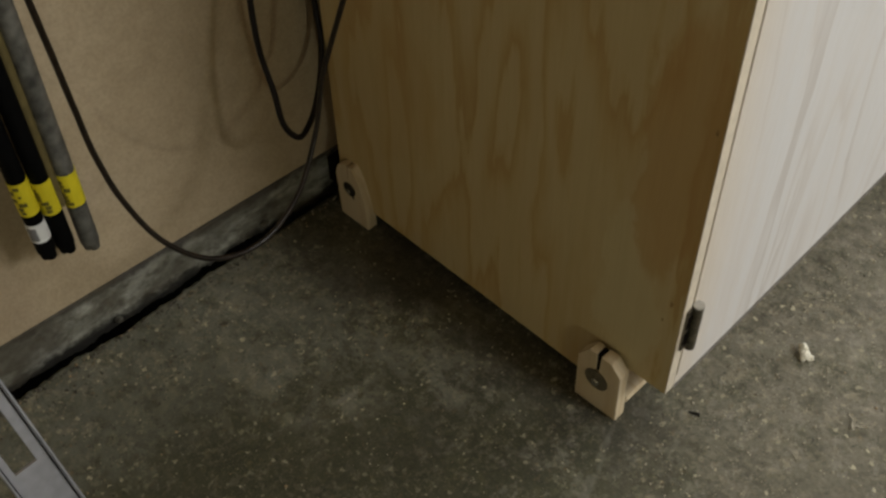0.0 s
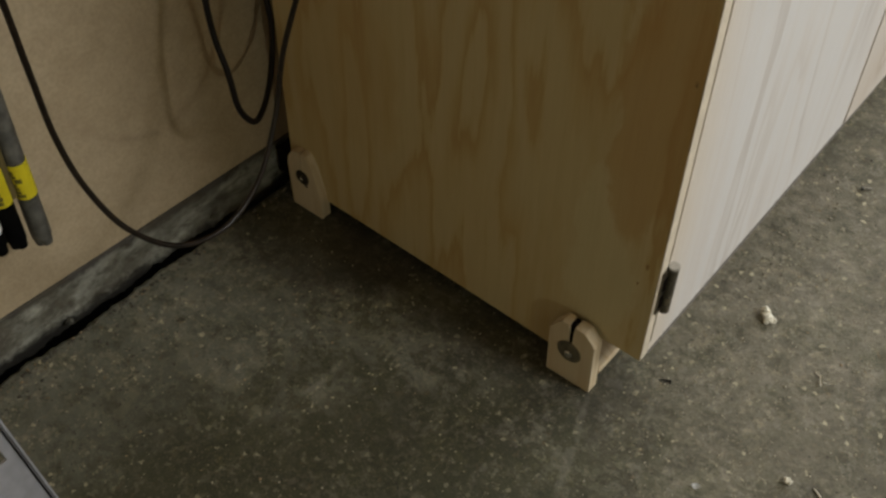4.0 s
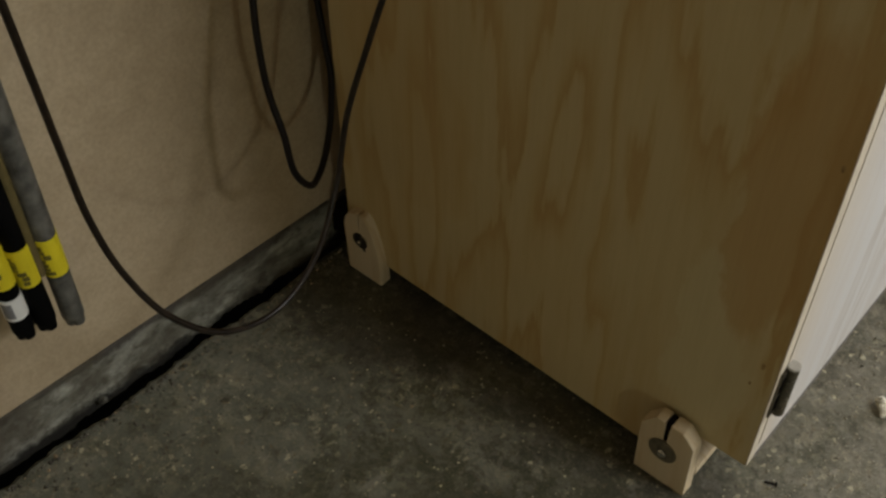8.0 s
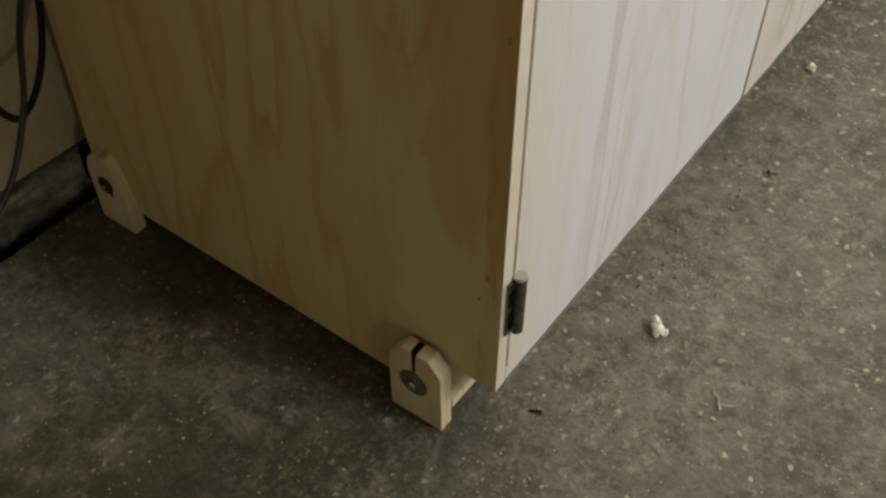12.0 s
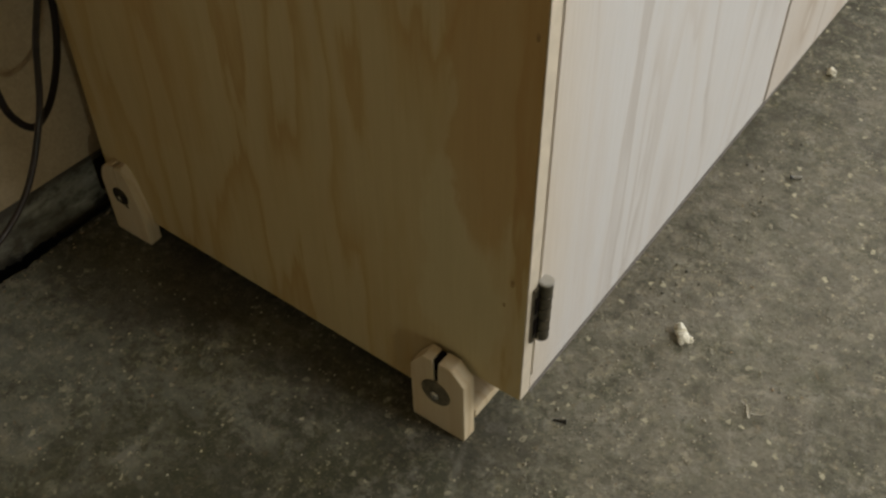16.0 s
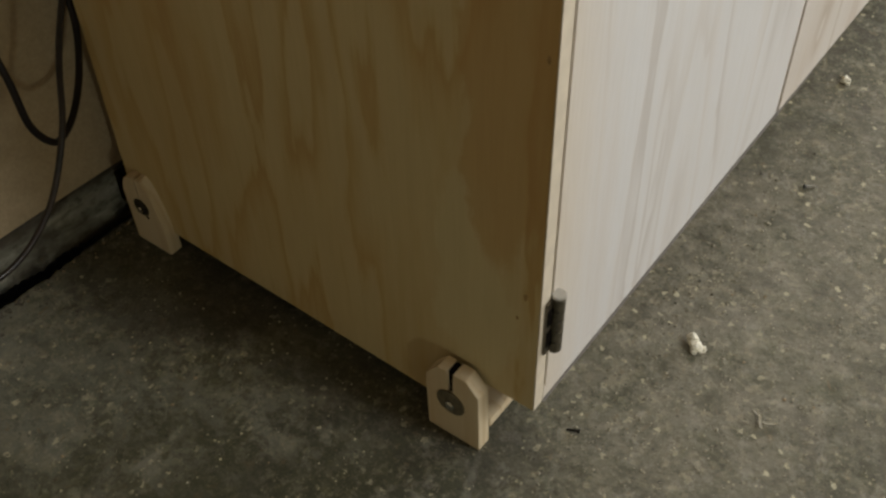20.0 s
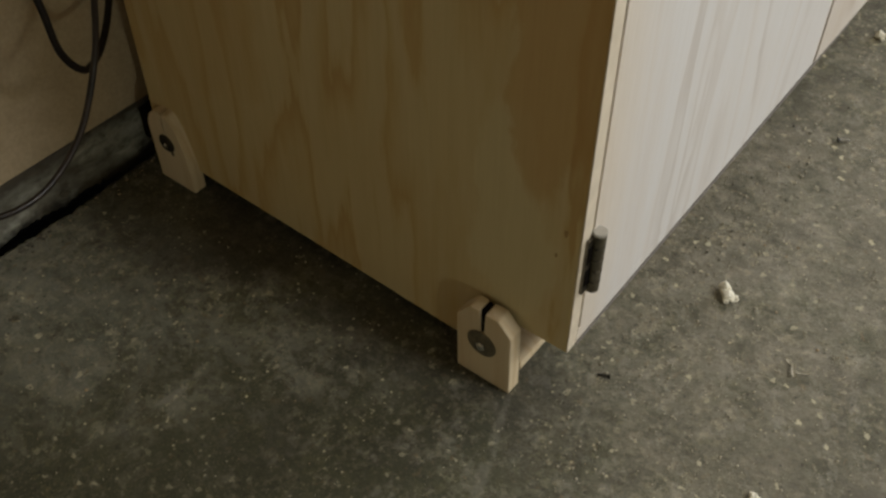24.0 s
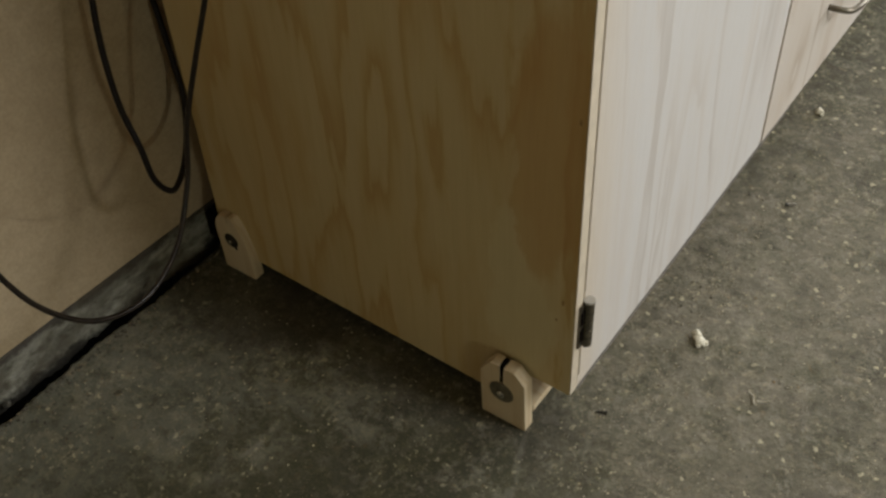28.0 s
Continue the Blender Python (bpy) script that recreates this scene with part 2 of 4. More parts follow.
    c = layer(c, (0.5, 0.46, 0.325), 0.95, spot.outputs[0], some.outputs[0], crowd)
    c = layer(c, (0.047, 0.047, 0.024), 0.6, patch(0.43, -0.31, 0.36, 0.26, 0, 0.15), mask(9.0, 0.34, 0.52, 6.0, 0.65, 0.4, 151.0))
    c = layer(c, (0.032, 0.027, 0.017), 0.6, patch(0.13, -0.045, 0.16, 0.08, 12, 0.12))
    # shade at the foot of the side panel, painted into the floor colour
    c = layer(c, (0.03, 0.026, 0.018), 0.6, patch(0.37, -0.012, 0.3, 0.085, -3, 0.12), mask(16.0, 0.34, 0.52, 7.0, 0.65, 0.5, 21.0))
    v = texture(nodes, links, "ShaderNodeTexVoronoi", 150.0, vec)
    dot = ramp(nodes, [(0.18, (1, 1, 1)), (0.25, (0, 0, 0))])
    links.new(v.outputs["Distance"], dot.inputs[0])
    pick = nodes.new("ShaderNodeSeparateColor")
    links.new(v.outputs["Color"], pick.inputs[0])
    few = ramp(nodes, [(0.58, (0, 0, 0)), (0.9, (1, 1, 1))])
    links.new(pick.outputs[1], few.inputs[0])
    c = layer(c, (0.52, 0.47, 0.32), 0.85, dot.outputs[0], few.outputs[0], mask(19.0, 0.42, 0.6, 5.0, 0.6, 0.3, 71.0))
    c = layer(c, (0.4, 0.365, 0.25), 0.2, mask(420.0, 0.57, 0.63, 3.0, 0.6, 0.0, 101.0), mask(9.0, 0.36, 0.6, 4.0, 0.6, 0.2, 107.0))
    c = layer(c, (0.032, 0.029, 0.02), 0.18, mask(330.0, 0.36, 0.42, 3.0, 0.6, 0.0, 111.0, True))
    bent = mix(nodes, links, vec, texture(nodes, links, "ShaderNodeTexNoise", 120.0, vec, Detail=3.0).outputs[1], 0.015)
    stones = texture(nodes, links, "ShaderNodeTexVoronoi", 165.0, bent)
    tone = nodes.new("ShaderNodeSeparateColor")
    links.new(stones.outputs["Color"], tone.inputs[0])
    shade = ramp(nodes, [(0.0, (0.6, 0.58, 0.52)), (0.45, (0.9, 0.9, 0.88)), (0.75, (1.12, 1.12, 1.08)), (1.0, (1.8, 1.74, 1.55))])
    links.new(tone.outputs[0], shade.inputs[0])
    worn = mask(12.0, 0.36, 0.6, 6.0, 0.65, 0.3, 141.0)
    c = mix(nodes, links, c, shade.outputs[0], mix(nodes, links, (0.0, 0.0, 0.0), (0.5, 0.5, 0.5), worn), "MULTIPLY")
    pits = ramp(nodes, [(0.9, (0, 0, 0)), (0.96, (1, 1, 1))])
    links.new(pick.outputs[2], pits.inputs[0])
    c = layer(c, (0.03, 0.026, 0.018), 0.6, dot.outputs[0], pits.outputs[0])
    c = layer(c, (0.25, 0.238, 0.195), 0.36, patch(0.58, -0.09, 0.085, 0.007, -70, 0.02), mask(45.0, 0.36, 0.55, 6.0, 0.6, 0.3, 31.0))
    lumps = texture(nodes, links, "ShaderNodeTexNoise", 70.0, vec, Detail=5.0, Roughness=0.6)
    height = mix(nodes, links, grain.outputs[0], lumps.outputs[0], 0.55)
    links.new(c, bsdf.inputs["Base Color"])
    bsdf.inputs["Roughness"].default_value = 0.78
    bump(nodes, links, bsdf, height, 0.4, 0.006)
    return mat


def footing_concrete(name):
    """Grey cast concrete with streaks along the form boards, rust and dirt, and the joint's shade painted along its
    lower edge.
    """
    mat, nodes, links, bsdf = material(name)
    vec = mapped(nodes, links, (1, 0.25, 1))
    streak = texture(nodes, links, "ShaderNodeTexNoise", 70.0, vec, Detail=5.0, Roughness=0.6)
    r = ramp(nodes, [(0.3, (0.15, 0.15, 0.126)), (0.5, (0.235, 0.235, 0.205)), (0.7, (0.34, 0.342, 0.308))])
    links.new(streak.outputs[0], r.inputs[0])
    spot = texture(nodes, links, "ShaderNodeTexNoise", 26.0, mapped(nodes, links, (1, 0.8, 1)), Detail=9.0, Roughness=0.75)
    r2 = ramp(nodes, [(0.34, (0.28, 0.24, 0.18)), (0.48, (0.9, 0.88, 0.84)), (0.68, (1.3, 1.3, 1.28))])
    links.new(spot.outputs[0], r2.inputs[0])
    c = mix(nodes, links, r.outputs[0], r2.outputs[0], 0.9, "MULTIPLY")
    small = texture(nodes, links, "ShaderNodeTexNoise", 75.0, mapped(nodes, links, (1, 0.6, 1)), Detail=6.0, Roughness=0.7)
    r3 = ramp(nodes, [(0.36, (0.36, 0.33, 0.28)), (0.48, (1, 1, 1)), (0.66, (1.35, 1.34, 1.3))])
    links.new(small.outputs[0], r3.inputs[0])
    c = mix(nodes, links, c, r3.outputs[0], 0.8, "MULTIPLY")
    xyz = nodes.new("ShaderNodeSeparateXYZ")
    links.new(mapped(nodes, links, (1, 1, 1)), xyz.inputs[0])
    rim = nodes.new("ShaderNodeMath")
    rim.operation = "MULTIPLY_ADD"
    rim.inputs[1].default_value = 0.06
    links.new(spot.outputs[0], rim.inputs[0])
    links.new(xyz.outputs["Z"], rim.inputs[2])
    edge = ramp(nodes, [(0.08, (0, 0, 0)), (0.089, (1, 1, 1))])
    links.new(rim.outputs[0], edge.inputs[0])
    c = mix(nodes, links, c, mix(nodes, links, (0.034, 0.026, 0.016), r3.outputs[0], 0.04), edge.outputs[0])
    # shade of the joint, painted near-black by height onto the lower edge
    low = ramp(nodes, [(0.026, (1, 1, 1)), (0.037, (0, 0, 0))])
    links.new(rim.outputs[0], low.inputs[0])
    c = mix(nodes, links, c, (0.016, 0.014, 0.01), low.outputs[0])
    grime = texture(nodes, links, "ShaderNodeTexNoise", 7.0, mapped(nodes, links, (1, 1, 2.0)), Detail=7.0, Roughness=0.68)
    gr = ramp(nodes, [(0.49, (0, 0, 0)), (0.6, (0.7, 0.7, 0.7))])
    links.new(grime.outputs[0], gr.inputs[0])
    c = mix(nodes, links, c, (0.075, 0.063, 0.042), gr.outputs[0])
    links.new(c, bsdf.inputs["Base Color"])
    bsdf.inputs["Roughness"].default_value = 0.85
    bump(nodes, links, bsdf, small.outputs[0], 0.8, 0.006)
    return mat


def plaster(name):
    """Beige painted wall with a fine stippled relief and faint grime."""
    mat, nodes, links, bsdf = material(name)
    vec = mapped(nodes, links, (1, 1, 1))
    big = texture(nodes, links, "ShaderNodeTexNoise", 4.0, vec, Detail=5.0)
    r = ramp(nodes, [(0.3, (0.43, 0.335, 0.215)), (0.7, (0.495, 0.395, 0.265))])
    links.new(big.outputs[0], r.inputs[0])
    fine = texture(nodes, links, "ShaderNodeTexNoise", 220.0, vec, Detail=4.0)
    r2 = ramp(nodes, [(0.3, (0.86, 0.86, 0.85)), (0.65, (1.06, 1.06, 1.06))])
    links.new(fine.outputs[0], r2.inputs[0])
    blot = texture(nodes, links, "ShaderNodeTexNoise", 38.0, vec, Detail=5.0, Roughness=0.65)
    r4 = ramp(nodes, [(0.32, (0.88, 0.86, 0.84)), (0.65, (1.05, 1.05, 1.06))])
    links.new(blot.outputs[0], r4.inputs[0])
    c = mix(nodes, links, mix(nodes, links, r.outputs[0], r2.outputs[0], 0.7, "MULTIPLY"), r4.outputs[0], 0.75, "MULTIPLY")
    links.new(c, bsdf.inputs["Base Color"])
    bsdf.inputs["Roughness"].default_value = 0.75
    bump(nodes, links, bsdf, fine.outputs[0], 0.35, 0.002)
    return mat


PLY_WARM, PLY_PALE = (0.478, 0.331, 0.138), (0.558, 0.455, 0.256)
PLY = plywood("plywood", PLY_PALE, (0.53, 0.412, 0.211), PLY_WARM, (0.88, 0.82, 0.72), 0.0, 0.55, 0.17, 9.0, 6.5, 0.6, 0.35,
              ((0.532, 0.2, 0.045, 0.15, (0.58, 0.495, 0.295), 0.8), (0.565, 0.4, 0.05, 0.19, (0.46, 0.29, 0.11), 0.6), (0.2, 0.26, 0.06, 0.12, PLY_WARM, 0.25)), 4.0, 0.8, 0.85)
PLY_DOOR = plywood("door_plywood", (0.648, 0.632, 0.632), (0.645, 0.62, 0.61), (0.62, 0.58, 0.555), (0.74, 0.72, 0.71), 4.3, 0.5, 0.1, 10.0, 7.0, 0.5, 0.12, (), 3.0, 0.45, 0.8,
                   (0.055, 0.035, (0.63, 0.53, 0.41), 0.6))
PLY_FAR = plywood("far_door_plywood", (0.64, 0.598, 0.56), (0.62, 0.57, 0.525), (0.575, 0.5, 0.435), (0.74, 0.69, 0.64), 7.7, 0.5, 0.3, 8.0, 7.0, 0.7, 0.3)
PLY_EDGE = plain("plywood_edge", (0.62, 0.54, 0.43), 0.6, 0, 0.08, 60)
BLOCK = plywood("bracket_wood", (0.63, 0.53, 0.375), (0.605, 0.495, 0.335), (0.565, 0.44, 0.28), (0.88, 0.84, 0.77), 5.0, 0.55, 0.15, 22.0, 4.0, 0.5)
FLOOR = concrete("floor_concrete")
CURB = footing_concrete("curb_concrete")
SOIL = plain("joint_dirt", (0.03, 0.027, 0.022), 0.9, 0, 0.4, 80, 0.004)
WALL = plaster("wall_plaster")
STEEL = plain("hinge_steel", (0.22, 0.2, 0.165), 0.36, 1.0, 0.25, 160)
CHROME = plain("bright_steel", (0.82, 0.81, 0.78), 0.22, 1.0, 0.1, 120, 0.0006)
ALU = plain("brushed_aluminium", (0.47, 0.475, 0.54), 0.45, 0.85, 0.12, 70)
CORD = plain("brown_cord_rubber", (0.014, 0.009, 0.006), 0.38, 0, 0.7, 110, 0.0008, 0.35)
CORD_BLACK = plain("black_cord_rubber", (0.009, 0.006, 0.005), 0.5, 0, 0.25, 90, 0, 0.2)
GREY_TUBE = plain("grey_tube", (0.125, 0.121, 0.108), 0.5, 0.3, 0.55, 70, 0.001)
BLACK_TUBE = plain("black_tube", (0.003, 0.003, 0.003), 0.6, 0, 0.3, 60, 0, 0.06)
YELLOW = plain("yellow_label", (0.72, 0.6, 0.02), 0.45, 0, 0.1, 60)
WHITE = plain("white_label", (0.75, 0.75, 0.74), 0.5, 0, 0.06, 60)
INK = plain("label_ink", (0.13, 0.11, 0.02), 0.5, 0, 0.1, 60)
INK_GREY = plain("label_print", (0.2, 0.2, 0.21), 0.5, 0, 0.1, 60)
CHIPS = plain("pale_crumb", (0.72, 0.68, 0.56), 0.8, 0, 0.15, 300, 0.002)
SHAVING = plain("pale_shaving", (0.6, 0.56, 0.46), 0.8, 0, 0.1, 300)
SCREW = plain("screw_steel", (0.05, 0.045, 0.04), 0.5, 0.5, 0.2, 300)
VIAL = plain("vial_green", (0.2, 0.25, 0.045), 0.15, 0, 0.05, 60)
VIAL_CASE = plain("vial_case", (0.25, 0.27, 0.225), 0.35, 0, 0.15, 90)
UNSEEN_BROWN = plain("unseen_wall_brown", (0.33, 0.275, 0.185), 0.7, 0, 0.3, 6)
OLIVE = plain("olive_tube", (0.16, 0.125, 0.05), 0.42, 0.3, 0.2, 60)
GRIT_PALE = plain("pale_grit", (0.4, 0.365, 0.275), 0.8, 0, 0.3, 40)
GRIT_BROWN = plain("brown_grit", (0.3, 0.22, 0.13), 0.8, 0, 0.3, 40)
GRIT_DARK = plain("dark_grit", (0.1, 0.09, 0.07), 0.85, 0, 0.3, 40)
WASHER = plain("washer_steel", (0.2, 0.175, 0.125), 0.5, 0.6, 0.3, 200)
CAP = plain("pale_cap", (0.42, 0.4, 0.36), 0.5, 0.3, 0.1, 200)
BRONZE = plain("dark_bronze", (0.06, 0.05, 0.035), 0.5, 0.7, 0.3, 200)
# near-black colour that stands in for shade in gaps, slots and hollows
DARK = plain("shade_black", (0.008, 0.006, 0.005), 0.9, 0, 0.2, 60, 0, 0.05)
STRIP_SHADE = plain("door_strip_shade", (0.17, 0.15, 0.135), 0.8, 0, 0.2, 90)
KNOT_SEAM = plain("knot_seam_brown", (0.3, 0.19, 0.08), 0.6, 0, 0.3, 300)


# ---- mesh helpers ----
def mesh_of(bm, name, smooth=False):
    bmesh.ops.recalc_face_normals(bm, faces=bm.faces)
    me = bpy.data.meshes.new(name)
    bm.to_mesh(me)
    bm.free()
    if smooth:
        for p in me.polygons:
            p.use_smooth = True
    return me


def part(name, bm, mat, parent=None, label="", smooth=False):
    ob = new(name, mesh_of(bm, name, smooth))
    ob.data.materials.append(mat)
    if parent is not None:
        ob.parent = parent
    if label:
        ob["label"] = label
    return ob


def box(x0, x1, y0, y1, z0, z1, bevel=0.0, segments=2):
    bm = bmesh.new()
    bmesh.ops.create_cube(bm, size=1.0)
    for v in bm.verts:
        v.co = (x0 + (v.co.x + 0.5) * (x1 - x0), y0 + (v.co.y + 0.5) * (y1 - y0), z0 + (v.co.z + 0.5) * (z1 - z0))
    if bevel:
        bmesh.ops.bevel(bm, geom=bm.edges[:], offset=bevel, segments=segments, affect="EDGES", clamp_overlap=True)
    return bm


def prism(profile, y0, y1, bevel=0.0):
    """A solid with the given outline of (x, z), from y0 to y1."""
    bm = bmesh.new()
    a = [bm.verts.new((x, y0, z)) for x, z in profile]
    b = [bm.verts.new((x, y1, z)) for x, z in profile]
    n = len(profile)
    bm.faces.new(a)
    bm.faces.new(b[::-1])
    for i in range(n):
        bm.faces.new((a[i], b[i], b[(i + 1) % n], a[(i + 1) % n]))
    if bevel:
        bmesh.ops.bevel(bm, geom=bm.edges[:], offset=bevel, segments=2, affect="EDGES", clamp_overlap=True)
    return bm


def rod(p, q, r, sides=20, r2=None, bevel=0.0):
    """A round bar from p to q."""
    p, q = Vector(p), Vector(q)
    bm = bmesh.new()
    bmesh.ops.create_cone(bm, cap_ends=True, segments=sides, radius1=r, radius2=r if r2 is None else r2, depth=(q - p).length)
    if bevel:
        rims = [e for e in bm.edges if abs(abs(e.verts[0].co.z) - abs(e.verts[1].co.z)) < 1e-6 and e.verts[0].co.z * e.verts[1].co.z > 0]
        bmesh.ops.bevel(bm, geom=rims, offset=bevel, segments=2, affect="EDGES")
    m = Matrix.Translation((p + q) / 2) @ (q - p).to_track_quat("Z", "Y").to_matrix().to_4x4()
    bmesh.ops.transform(bm, matrix=m, verts=bm.verts)
    return bm


def spline(points, steps=14):
    """A smooth line through the points (Catmull-Rom)."""
    p = [Vector(v) for v in points]
    p = [2 * p[0] - p[1], *p, 2 * p[-1] - p[-2]]
    out = []
    for i in range(1, len(p) - 2):
        for k in range(steps):
            t = k / steps
            out.append(0.5 * (2 * p[i] + (p[i + 1] - p[i - 1]) * t + (2 * p[i - 1] - 5 * p[i] + 4 * p[i + 1] - p[i + 2]) * t**2
                              + (3 * p[i] - p[i - 1] - 3 * p[i + 1] + p[i + 2]) * t**3))
    return [*out, p[-2]]


def tube(points, r, sides=12, steps=14):
    """A cord of radius r along a smooth line through the points."""
    line = spline(points, steps)
    bm = bmesh.new()
    rings, side = [], None
    for i, c in enumerate(line):
        way = (line[min(i + 1, len(line) - 1)] - line[max(i - 1, 0)]).normalized()
        side = way.orthogonal().normalized() if side is None else (side - way * side.dot(way)).normalized()
        up = way.cross(side)
        rings.append([bm.verts.new(c + r * (math.cos(a) * side + math.sin(a) * up)) for a in (math.tau * k / sides for k in range(sides))])
    for a, b in zip(rings, rings[1:]):
        for k in range(sides):
            bm.faces.new((a[k], a[(k + 1) % sides], b[(k + 1) % sides], b[k]))
    bm.faces.new(rings[0][::-1])
    bm.faces.new(rings[-1])
    return bm


def moved(bm, m):
    bmesh.ops.transform(bm, matrix=m, verts=bm.verts)
    return bm


def joined(*bms):
    out = bmesh.new()
    for bm in bms:
        me = bpy.data.meshes.new("tmp")
        bm.to_mesh(me)
        bm.free()
        out.from_mesh(me)
        bpy.data.meshes.remove(me)
    return out


def thing(name, x=0, y=0, z=0, label="", category="", group=""):
    ob = new(name)
    ob.location = (x, y, z)
    ob.empty_display_size = 0.05
    return tagged(ob, label, category, group)


# ---- structure ----
WX, WTURN = 0.01, 0.058        # face of the visible wall beside the cabinet, and how far it runs askew (metres a metre)
SLAB, STURN = 0.0265, 0.045        # edge of the floor slab beside the wall
WALL_LAY = Matrix.Rotation(-0.004, 4, "X") @ Matrix.Rotation(-math.atan(WTURN), 4, "Z")


def slab():
    """The floor slab, with a ragged broken edge along the wall."""
    bm = bmesh.new()
    ys = [-3.0 + 1.8 * i / 12 for i in range(12)] + [-1.2 + 0.003 * i for i in range(600)] + [0.6 + 3.4 * i / 10 for i in range(11)]
    rim = []
    for y in ys:
        n = 0.005 * noise.noise((0, y * 9, 0)) + 0.005 * noise.noise((3, y * 40, 1)) + 0.0045 * noise.noise((5, y * 110, 2)) + 0.0025 * noise.noise((9, y * 260, 2))
        rim.append((SLAB + STURN * y + 0.006 * math.exp(-(((y + 0.345) / 0.03) ** 2)) - 0.002 * math.exp(-(((y + 0.21) / 0.05) ** 2)) + 0.003 * math.exp(-(((y + 0.11) / 0.08) ** 2)) + 0.8 * n, y))
    top0 = [bm.verts.new((x, y, -0.004 + 0.002 * noise.noise((y * 60, 1, 4)))) for x, y in rim]
    top1 = [bm.verts.new((x + 0.006 + 0.003 * noise.noise((y * 70, 7, 4)), y, 0)) for x, y in rim]
    low = [bm.verts.new((x + 0.004, y, -0.083)) for x, y in rim]
    far = [bm.verts.new((4.4, y, 0)) for _, y in rim]
    for i in range(len(ys) - 1):
        bm.faces.new((low[i], low[i + 1], top0[i + 1], top0[i]))
        bm.faces.new((top0[i], top0[i + 1], top1[i + 1], top1[i]))
        bm.faces.new((top1[i], top1[i + 1], far[i + 1], far[i]))
    return bm


def footing():
    """The concrete footing under the wall, with an uneven face and a broken lower edge over the joint."""
    bm = bmesh.new()
    ys = [-3.0 + 0.15 * i for i in range(14)] + [-0.9 + 0.004 * i for i in range(375)] + [0.6 + 0.34 * i for i in range(11)]
    zs = (0.0625, 0.0605, 0.054, 0.044, 0.033, 0.021, 0.008, -0.004)
    grid = []
    for y in ys:
        row = [bm.verts.new((WX - 0.12, y, 0.0625))]
        sunk = 0.012 * (1 - 0.95 * math.exp(-(((y + 0.14) / 0.1) ** 2)))        # only near the corner is the joint washed out
        for k, z in enumerate(zs):
            out = 0.0015 + 0.003 * noise.noise((y * 7, z * 30, 1)) + 0.0015 * noise.noise((y * 40, z * 70, 5)) - (0.0025 if k == 0 else 0)
            drop = 0.006 * noise.noise((y * 22, 8, 2)) + 0.005 * noise.noise((y * 70, 3, 2)) + 0.005 * noise.noise((y * 190, 4, 2)) if k == len(zs) - 1 else 0
            row.append(bm.verts.new((WX + out, y, z + drop - sunk * max(0, 1 - max(z, 0) / 0.033))))
        row.append(bm.verts.new((WX - 0.12, y, -0.04)))
        grid.append(row)
    for a, b in zip(grid, grid[1:]):
        for k in range(len(a) - 1):
            bm.faces.new((a[k], a[k + 1], b[k + 1], b[k]))
    return bm


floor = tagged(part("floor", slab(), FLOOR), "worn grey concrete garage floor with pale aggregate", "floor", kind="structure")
tagged(part("joint", box(-0.4, 0.3, -3.0, 4.0, -0.12, -0.082), SOIL), "dirt-filled joint between floor slab and wall", "floor joint", kind="structure")
wall_west = tagged(part("wall_west", box(WX - 0.15, WX, -3.05, 4.1, 0.0635, 2.6), WALL), "beige stippled plaster wall", "wall", kind="structure")
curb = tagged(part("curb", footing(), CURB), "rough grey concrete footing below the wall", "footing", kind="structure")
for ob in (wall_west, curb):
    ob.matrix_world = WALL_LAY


def pierced(u0, u1, z0, z1, hole, at):
    """A wall 15 cm thick with an opening through it: u runs along the wall, at places a box of (u0, u1, z0, z1)."""
    a0, a1, b0, b1 = hole
    return joined(*(at(*r) for r in ((u0, a0, z0, z1), (a1, u1, z0, z1), (a0, a1, b1, z1), (a0, a1, z0, b0)) if r[3] - r[2] > 0.001))


# unseen walls and ceiling, added to close the room, toned to set its bounce light
tagged(part("wall_north", pierced(-0.35, 4.6, -0.09, 2.5, (0.8, 3.4, 0.0, 2.1), lambda a, b, c, d: box(a, b, 4.0, 4.15, c, d)), UNSEEN_BROWN), "unseen brown wall with an open garage doorway", "wall", kind="structure")
tagged(part("wall_south", box(-0.35, 4.6, -3.15, -3.0, -0.09, 2.5), UNSEEN_BROWN), "unseen brown wall closing the room", "wall", kind="structure")
tagged(part("wall_east", box(4.4, 4.55, -3.0, 4.0, -0.09, 2.5), UNSEEN_BROWN), "unseen brown wall closing the room", "wall", kind="structure")
tagged(part("ceiling", box(-0.35, 4.6, -3.15, 4.15, 2.5, 2.6), UNSEEN_BROWN), "unseen brown ceiling closing the room", "ceiling", kind="structure")

# ---- workbench cabinet ----
CX0, CX1, CLEN, CTOP, CLOW, TOE, PT = 0.059, 0.6, 1.6, 0.86, 0.0125, 0.0775, 0.0148
LEAN = 1.25        # the cabinet leans a little to its front, as the floor falls away from the wall
cabinet = thing("workbench_cabinet", 0, 0, 0, "unfinished pale plywood workbench cabinet with a toe-kick recess on wooden feet", "cabinet")
CAB_LAY = Matrix.Translation((CX1, 0, TOE)) @ Matrix.Rotation(math.radians(LEAN), 4, "Y") @ Matrix.Translation((-CX1, 0, -TOE))
cabinet.matrix_world = CAB_LAY
side = prism([(CX0, CLOW + 0.0035), (0.3, CLOW + 0.003), (0.519, CLOW), (0.5225, CLOW + 0.004), (0.5225, TOE - 0.004), (0.526, TOE), (CX1 - 0.0012, TOE), (CX1 - 0.0012, CTOP), (CX0, CTOP)], 0.0, PT, 0.0006)
part("side_panel", side, PLY, cabinet, "plywood side panel with flame figure")
